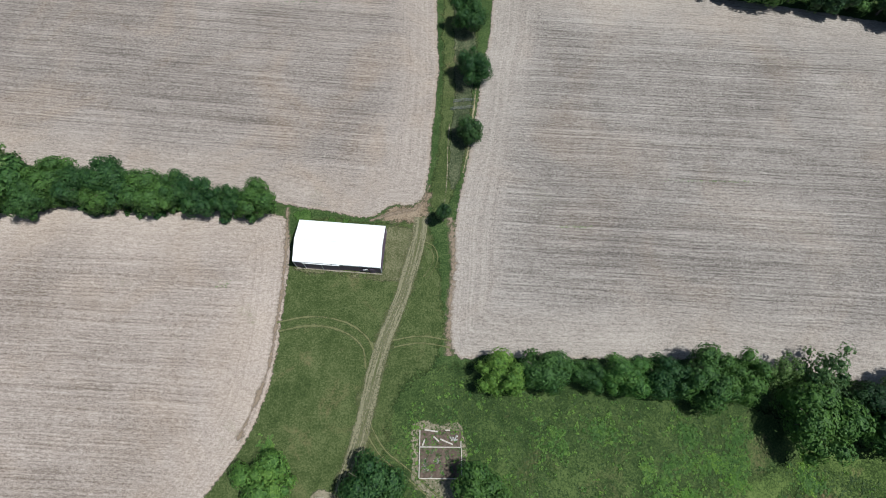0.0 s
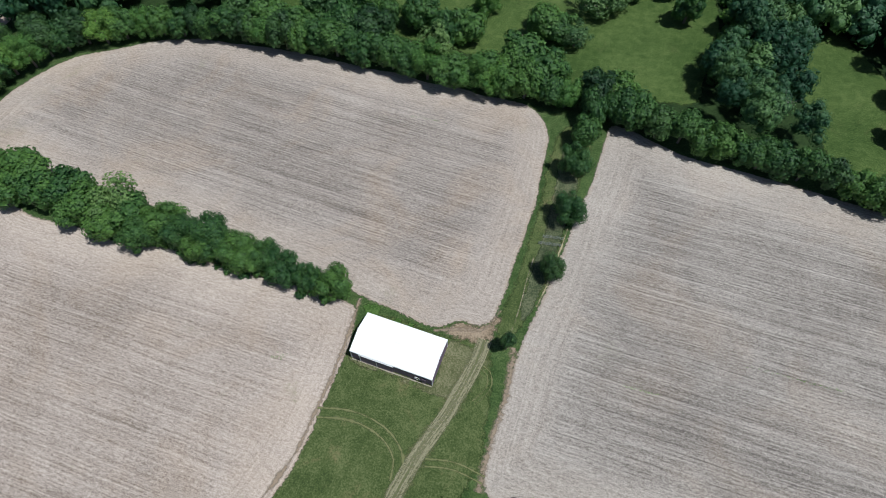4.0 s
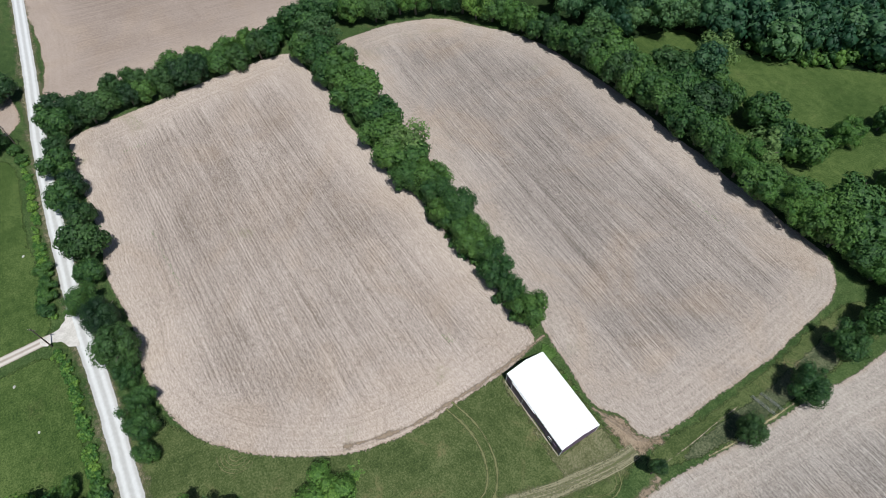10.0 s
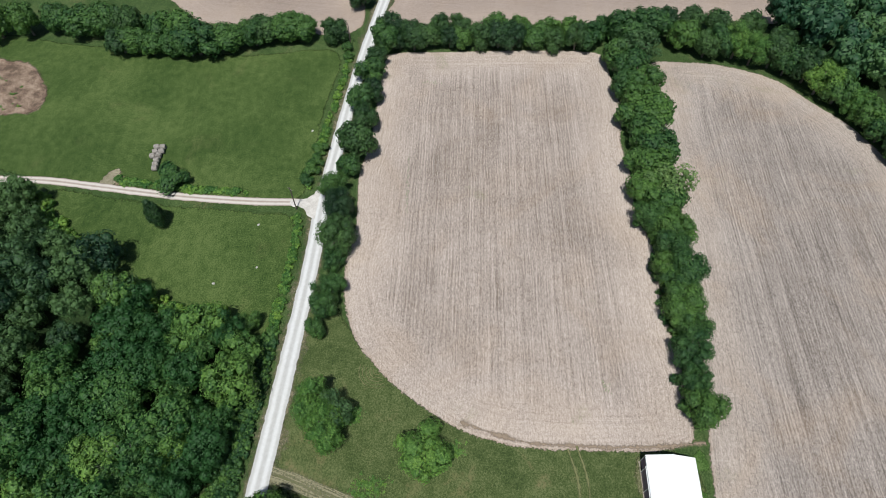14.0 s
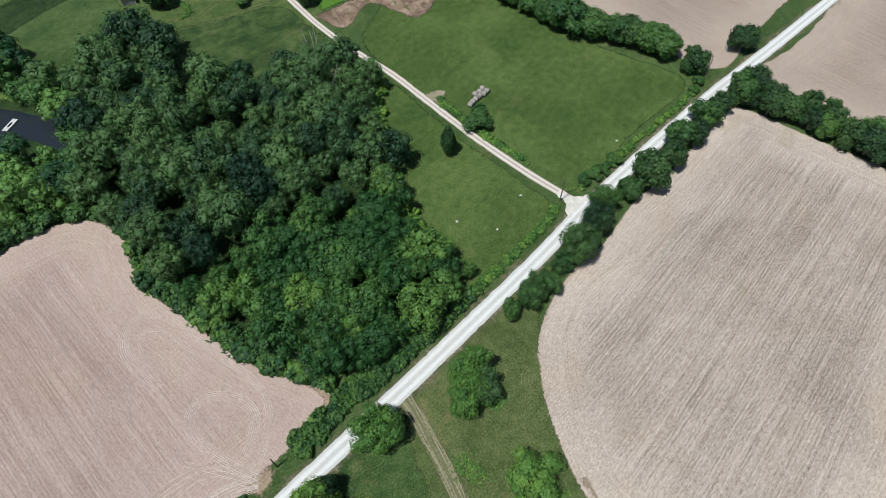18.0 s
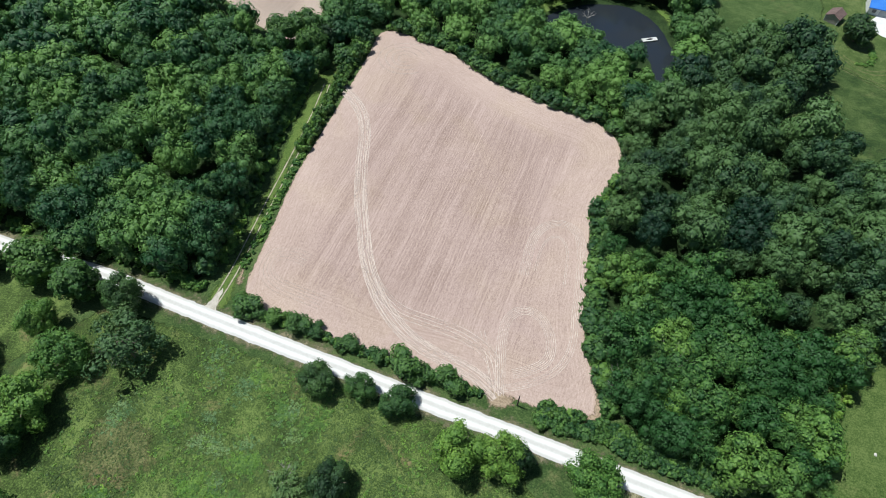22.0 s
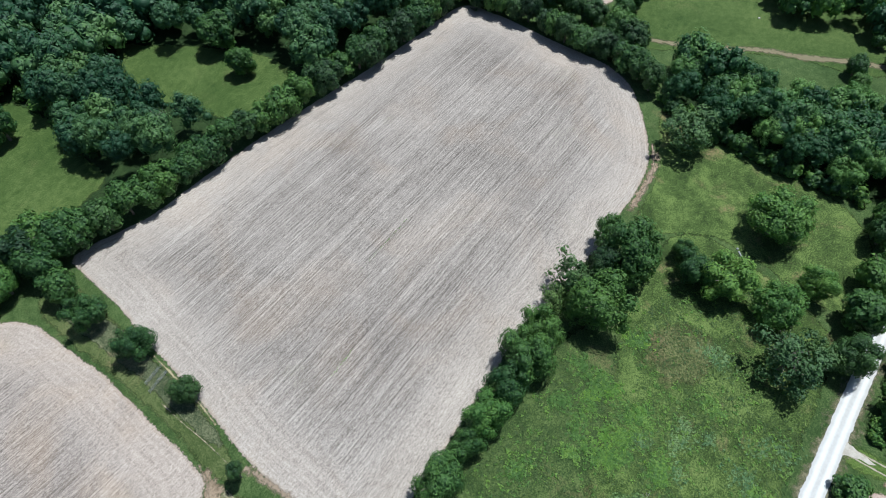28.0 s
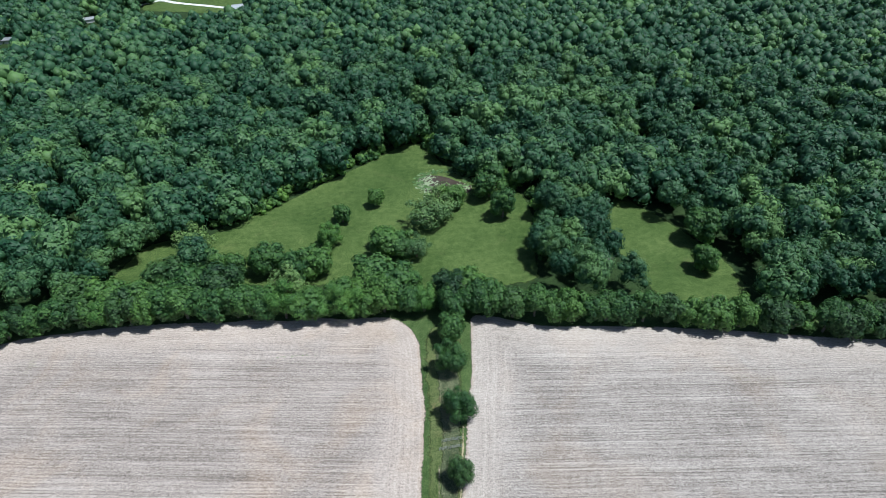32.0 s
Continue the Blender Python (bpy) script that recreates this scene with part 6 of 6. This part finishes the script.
# ---------------------------------------------------------------- garden plot, stones, small things
plot = thing("garden_bed", "timber-framed garden bed with weeds and soil", "garden bed")
bm = bmesh.new()
r = random.Random(3)
bmesh.ops.create_grid(bm, x_segments=24, y_segments=26, size=1.0, matrix=Matrix.LocRotScale((0.15, 1.0, 0.10), None, (3.9, 4.3, 1)))
for v in bm.verts:
    v.co.z += 0.18 * noise.noise(v.co * 0.9) + r.uniform(-0.03, 0.05)
part("soil", bm, M_SOIL, plot, "dark garden soil")
for a in ((-3.95, -3.45, -3.75, 5.3), (4.05, -3.45, 4.25, 2.35), (-3.95, -3.45, 4.25, -3.27), (-3.95, 2.12, 4.25, 2.32), (3.95, 2.35, 4.15, 3.4)):
    boxed("board", a[0], a[1], 0.0, a[2], a[3], 0.34, M_WOODP, plot, "weathered pale board", 0.02)
for x, y, l, a in ((-1.7, 5.2, 2.6, -8), (1.5, 5.3, 0.9, 0), (1.3, 3.2, 2.6, -22), (-0.7, 3.7, 1.4, -40), (-3.1, 3.0, 1.2, 70)):
    p = thing("plank", "loose weathered plank lying on soil", "plank", (x, y, 0.30), a, "loose planks")
    boxed("plank_body", -l / 2, -0.14, -0.12, l / 2, 0.14, 0.06, M_WOODP, p, "", 0.01)
ring = thing("plank_pile", "heap of pale rubble in the garden bed", "rubble", (2.6, 3.9, 0.15))
for i in range(9):
    bm = bmesh.new()
    bmesh.ops.create_icosphere(bm, subdivisions=1, radius=r.uniform(0.16, 0.34), matrix=Matrix.Translation((r.uniform(-0.7, 0.7), r.uniform(-0.5, 0.5), 0.1)))
    for v in bm.verts:
        v.co += Vector((r.uniform(-0.06, 0.06), r.uniform(-0.06, 0.06), r.uniform(-0.06, 0.06)))
    part("stone", bm, M_STONE, ring)
weeds("garden_weeds", [(-3.2, -2.7), (3.5, -2.7), (3.5, 4.2), (-3.2, 4.2)], 700, 5, M_LEAF_G, "green weeds in the garden bed", (0.10, 0.26), -1.1)
weeds("dry_stalks", [(-3.6, -3.1), (0.2, -3.1), (0.2, 0.2), (-3.6, 0.2)], 420, 6, M_DEAD, "grey dry stalks in the garden bed", (0.07, 0.17), -1.4)
sheet("worn_border", [(-5.3, -4.6), (-5.5, 5.6), (-3.4, 7.3), (0, 6.6), (3.2, 7.0), (5.0, 4.4), (5.5, -1), (5.2, -4.6), (2.5, -10), (-1.5, -10), (-3, -6)], M_PALE, 0.020, "pale trampled grass round the garden bed", cell=1.5, step=0.8, category="path")
tank = thing("well_cover", "small grey metal box on trampled grass", "utility box", (-22.2, -7.8, 0), 0)
boxed("base", -0.85, -0.95, 0, 0.85, 0.95, 0.12, M_STONE, tank, "pale concrete base", 0.02)
boxed("housing", -0.7, -0.8, 0.12, 0.7, 0.8, 0.95, M_STEEL, tank, "", 0.04)
boxed("lid", -0.76, -0.1, 0.95, 0.76, 0.86, 1.01, plain("rusty_lid", (0.26, 0.20, 0.19), (0.40, 0.34, 0.33), 2.0), tank, "rust-stained lid", 0.01)
boxed("lid", -0.76, -0.86, 0.95, 0.76, -0.12, 1.01, plain("blue_grey_lid", (0.32, 0.42, 0.52), (0.42, 0.52, 0.60), 2.0, 0.4), tank, "blue-grey metal lid", 0.01)
sheet("trampled_patch", [(-24.1, -8.2), (-23.8, -6.2), (-22.5, -5.3), (-19.5, -6.1), (-18.3, -7.4), (-18.7, -9.5), (-21.2, -9.9), (-23, -9.5)], M_PALE, 0.024, "pale trampled grass round a metal box", cell=1.0, step=0.6, category="path", wobble=0.2)
for x, y, s in ((-90.1, -47.4, 0.3), (-124.5, -37.9, 0.3), (-105.8, -86.5, 0.35), (-77, -45.5, 0.25), (-72.5, -55, 0.3), (205, 10, 0.4)):
    p = thing("boulder", "pale boulder lying in green pasture", "boulder", (x, y, 0), r.uniform(0, 360), "pasture boulders")
    bm = bmesh.new()
    bmesh.ops.create_icosphere(bm, subdivisions=2, radius=s, matrix=Matrix.LocRotScale((0, 0, s * 0.25), None, (1.3, 1, 0.7)))
    for v in bm.verts:
        v.co += v.normal * 0.2 * s * noise.noise(v.co * 2.5 + Vector((x, y, 0)))
    part("rock", bm, M_STONE, p)
sheet("field_gate_wear", [(-103.5, -89), (-108, -92), (-110, -89.5), (-107, -87), (-104, -86)], M_BROWN, 0.022, "worn bare patch beside the driveway", cell=1.2, step=0.8, category="earth")

dock = thing("dock", "pale grey plank dock floating on the pond", "dock", (-17.4, -178.4, 0.05), 27)
for i in range(14):
    boxed("plank", -2.6 + i * 0.37, -0.85, 0.34, -2.27 + i * 0.37, 0.85, 0.40, M_PLANK, dock)
for y in (-0.7, 0.7):
    boxed("beam", -2.6, y - 0.08, -0.02, 2.58, y + 0.08, 0.335, M_WOODP, dock)
boat = thing("rowing_boat", "dark upturned boat lying on the dock", "boat", (-17.4, -178.4, 0.455), 27)
bm = bmesh.new()
bmesh.ops.create_uvsphere(bm, u_segments=14, v_segments=8, radius=1.0, matrix=Matrix.LocRotScale((0, 0, 0), None, (1.1, 0.32, 0.25)))
bmesh.ops.bisect_plane(bm, geom=bm.verts[:] + bm.edges[:] + bm.faces[:], plane_co=(0, 0, 0), plane_no=(0, 0, -1), clear_outer=True)
part("hull", bm, M_RUBBER, boat)


def dead_tree(x, y, h, spread, seed):
    rr = random.Random(seed)
    e = thing("dead_tree", "bare grey dead tree with forked limbs", "tree", (x, y, 0), rr.uniform(0, 360))
    bm = bmesh.new()
    tube(bm, (0, 0, -0.1), (0.1, 0, h * 0.45), 0.16, 0.11, 7)
    part("trunk", bm, M_DEAD, e)
    for i in range(7):
        bm = bmesh.new()
        a = i * 0.9 + rr.uniform(-0.3, 0.3)
        s = Vector((0.06, 0, h * rr.uniform(0.25, 0.45)))
        m = s + Vector((math.cos(a) * spread * 0.5, math.sin(a) * spread * 0.5, h * 0.28))
        tube(bm, s, m, 0.08, 0.05, 5)
        for j in range(4):
            t = m + Vector((math.cos(a + rr.uniform(-0.9, 0.9)) * spread * 0.5, math.sin(a + rr.uniform(-0.9, 0.9)) * spread * 0.5, h * rr.uniform(0.05, 0.28)))
            tube(bm, m, t, 0.045, 0.015, 4)
        part("limb", bm, M_DEAD, e)


for a in ((36.6, -17.2, 6.0, 2.6, 1), (-84, -112, 13, 4, 2), (-30, -60, 11, 3.5, 3), (4, -182.5, 4.5, 2.5, 4), (-93, -128, 15, 4, 6), (54, 133, 13, 3.5, 7), (-22, -53, 8, 3.5, 8), (81, -30, 8.5, 4, 9)):
    dead_tree(*a)


def pipe_gate(x, y, rz, w):
    e = thing("field_gate", "thin dull grey pipe gate across the grass strip", "gate", (x, y, 0), rz)
    for z in (0.25, 0.55, 0.85, 1.15):
        bm = bmesh.new()
        tube(bm, (-w / 2, 0, z), (w / 2, 0, z), 0.022, 0.022, 6)
        part("rail", bm, M_DULL, e)
    for s in (-w / 2, 0, w / 2):
        bm = bmesh.new()
        tube(bm, (s, 0, 0), (s, 0, 1.25), 0.04, 0.04, 6)
        part("post", bm, M_DULL, e)


pipe_gate(4.8, 80.1, 7, 4.8)
pipe_gate(4.3, 78.0, 7, 5.2)
board = thing("white_board", "white sheet board lying on the lawn", "board", (-94.6, -190.5, 0.02), 30)
boxed("panel", -0.9, -0.6, 0, 0.9, 0.6, 0.08, M_TRIM, board)
bench = thing("metal_scrap", "pale metal sheets lying under a tree", "scrap metal", (104.9, -14.7, 0.02), 40)
boxed("sheet_metal", -0.8, -0.2, 0.02, 0.8, 0.2, 0.25, M_DULL, bench, "", 0.03)
boxed("sheet_metal", 1.3, -0.3, 0.0, 1.8, 0.2, 0.2, M_DULL, bench, "", 0.03)
pipe = thing("culvert_pipe", "grey culvert pipe at the field edge", "pipe", (8.5, -140.2, 0.3), 70)
bm = bmesh.new()
tube(bm, (-1.6, 0, 0), (1.6, 0, 0), 0.42, 0.42, 14)
part("barrel", bm, M_STONE, pipe)
rng = np.random.default_rng(2)
pads = []
for i in range(260):
    a, q = rng.uniform(0, 6.283), rng.uniform(0.75, 1.12)
    pads.append((10 + math.cos(a) * 11 * q, 201 + math.sin(a) * 8 * q, rng.uniform(0.25, 0.7)))
V, F = [], []
for x, y, s in pads:
    n = len(V)
    V += [(x + s * math.cos(k * 1.047), y + s * math.sin(k * 1.047), 0.075 + 0.004 * (n % 5)) for k in range(6)]
    F.append(tuple(range(n, n + 6)))
me = bpy.data.meshes.new("lily_pads")
me.from_pydata(V, [], F)
tagged(placed("lily_pads", me, M_LEAF_G), "pale green lily pads round the pond edge", "lily pads", kind="stuff")
M_OLIVE = streaked("olive_weed_streak", (0.155, 0.152, 0.085), (0.25, 0.235, 0.145), 1.2, 3.0, 0.40, 0.0)
for pts, wd in (([(-137, -7.8), (-120, -10), (-103, -11.5), (-89.5, -11.8), (-77, -11.6), (-65.5, -11.4)], 2.8), ([(-62, -8), (-60, -6.5), (-57.5, -4)], 3.4), ([(-145.6, -7), (-146.2, 2)], 3.4),
                ([(34.5, 60.4), (46.3, 59.9), (57.5, 58.6), (65.8, 57.4)], 2.2), ([(24.3, 48.2), (28.3, 47.9), (31.5, 47.2)], 1.6), ([(90, 67.6), (96, 67.2), (102, 66.2)], 5.0), ([(57, 80.5), (66, 79.4)], 2.2), ([(44.2, 101.6), (51.3, 98.8)], 2.4), ([(-46.5, 35), (-44.6, 34)], 4.0)):
    ribbon("weed_streak", pts, wd, M_OLIVE, 0.042, "olive streak of weeds along the stubble rows", category="weeds", kind="stuff", vary=0.2)
for n, (x, y, rx, ry) in enumerate(((29, 48.1, 4.5, 0.25), (60, 59.6, 10, 0.25), (-145.8, -3.5, 0.5, 3.4), (-104, -9.6, 11, 0.3), (-46, 34.2, 1.6, 0.9), (-36, 109.6, 6, 0.3))):
    weeds("field_weeds", [(x - rx, y - ry), (x, y - ry), (x + rx, y - ry), (x + rx, y + ry), (x, y + ry), (x - rx, y + ry)], 40 + int(rx * 6), 20 + n, M_WEED, "thin line of low weeds in stubble", (0.06, 0.16), -0.8)
for n, (x, y, q) in enumerate(((-40, -19, 1.4), (49.2, -0.6, 2.6), (40.3, -2.4, 2.4), (44.0, -9.5, 2.8), (45.4, -17.5, 2.0), (52.3, -10.7, 2.6), (31, 5.5, 2.4), (22, 3.6, 2.6), (57, -1, 2.0), (64, -22, 2.2), (70.1, -3.8, 2.2), (53, -0.1, 2.8), (53.6, -9.0, 3.2), (47.5, -9, 2.6), (46.1, -17.5, 2.0), (43.8, -29, 2.6), (50.8, -33.9, 2.4), (47.9, 4.6, 2.4), (43, -2.2, 2.8), (42.1, -8.1, 2.4), (36, -29, 2.8), (56.9, 4.4, 2.2), (-33, 1.5, 1.6), (-26, -15, 2.0))):
    weeds("weed_patch", None, 150, 40 + n, M_WEED, "bright green leafy weed patch in the meadow", (0.2, 0.5), 0.0, spot=(x, y, q))

sheet("browned_grass", [(80.5, -11.4), (79.4, -17.8), (73.4, -19.9), (66.3, -18.0), (63.8, -12.6), (65.4, -6.8), (75.3, -5.1)], grass("browned_meadow_grass", (0.036, 0.048, 0.017), (0.078, 0.092, 0.033), (0.150, 0.160, 0.066), 0.14, dry=0.55, fray=6.0, blotch=2.0), 0.030, "browned thin grass in the weedy meadow", cell=1.5, category="meadow")
for n, (x, y, q) in enumerate(((74.7, -18.7, 2.2), (57.2, -18.4, 1.6), (56.6, -23.5, 1.6), (39.3, -24.5, 2.0), (50.1, -12.6, 1.8), (47.3, -20.7, 1.6))):
    weeds("dusty_weeds", None, 90, 70 + n, M_TEAL, "pale grey green weeds in the meadow", (0.12, 0.34), 0.0, spot=(x, y, q))
weeds("earth_weeds", [(-116, -146), (-124, -146), (-132, -152), (-146, -166), (-154, -150), (-146, -130), (-136, -128), (-132, -140)], 130, 31, M_WEED, "green weed tufts on bare earth", (0.3, 0.8), 0.25)
sheet("drive_turnout", [(-103.6, -93.6), (-108.4, -92.4), (-110.4, -89.2), (-105.6, -88.6), (-103.2, -90)], M_PALE, 0.033, "pale bare patch beside the driveway", cell=1.2, step=0.7, category="earth")

brush("garden_rows", [(-87.4, -194.5), (-87, -188), (-85, -185.2), (-81, -184)], 1.5, 0.8, 46, M_LEAF_B, "green vegetable rows by the house lawn", 21, (0.4, 0.8))
two_track("mowing_marks", [(-107.5, -169.4), (-99.3, -172.4), (-87.9, -175.2), (-79.2, -180.4), (-73.7, -184.2)], 1.8, 1.3, worn("mown_stripe", (0.075, 0.100, 0.036), (0.130, 0.145, 0.066), 0.62), 0.0415, "pale mowing marks on the lawn")
two_track("mowing_marks", [(-105.1, -176.4), (-99.6, -182.1), (-91.8, -182.8), (-84.4, -181.6), (-77.6, -188)], 1.6, 0.8, M_FADE, 0.0425, "pale mowing marks on the lawn")
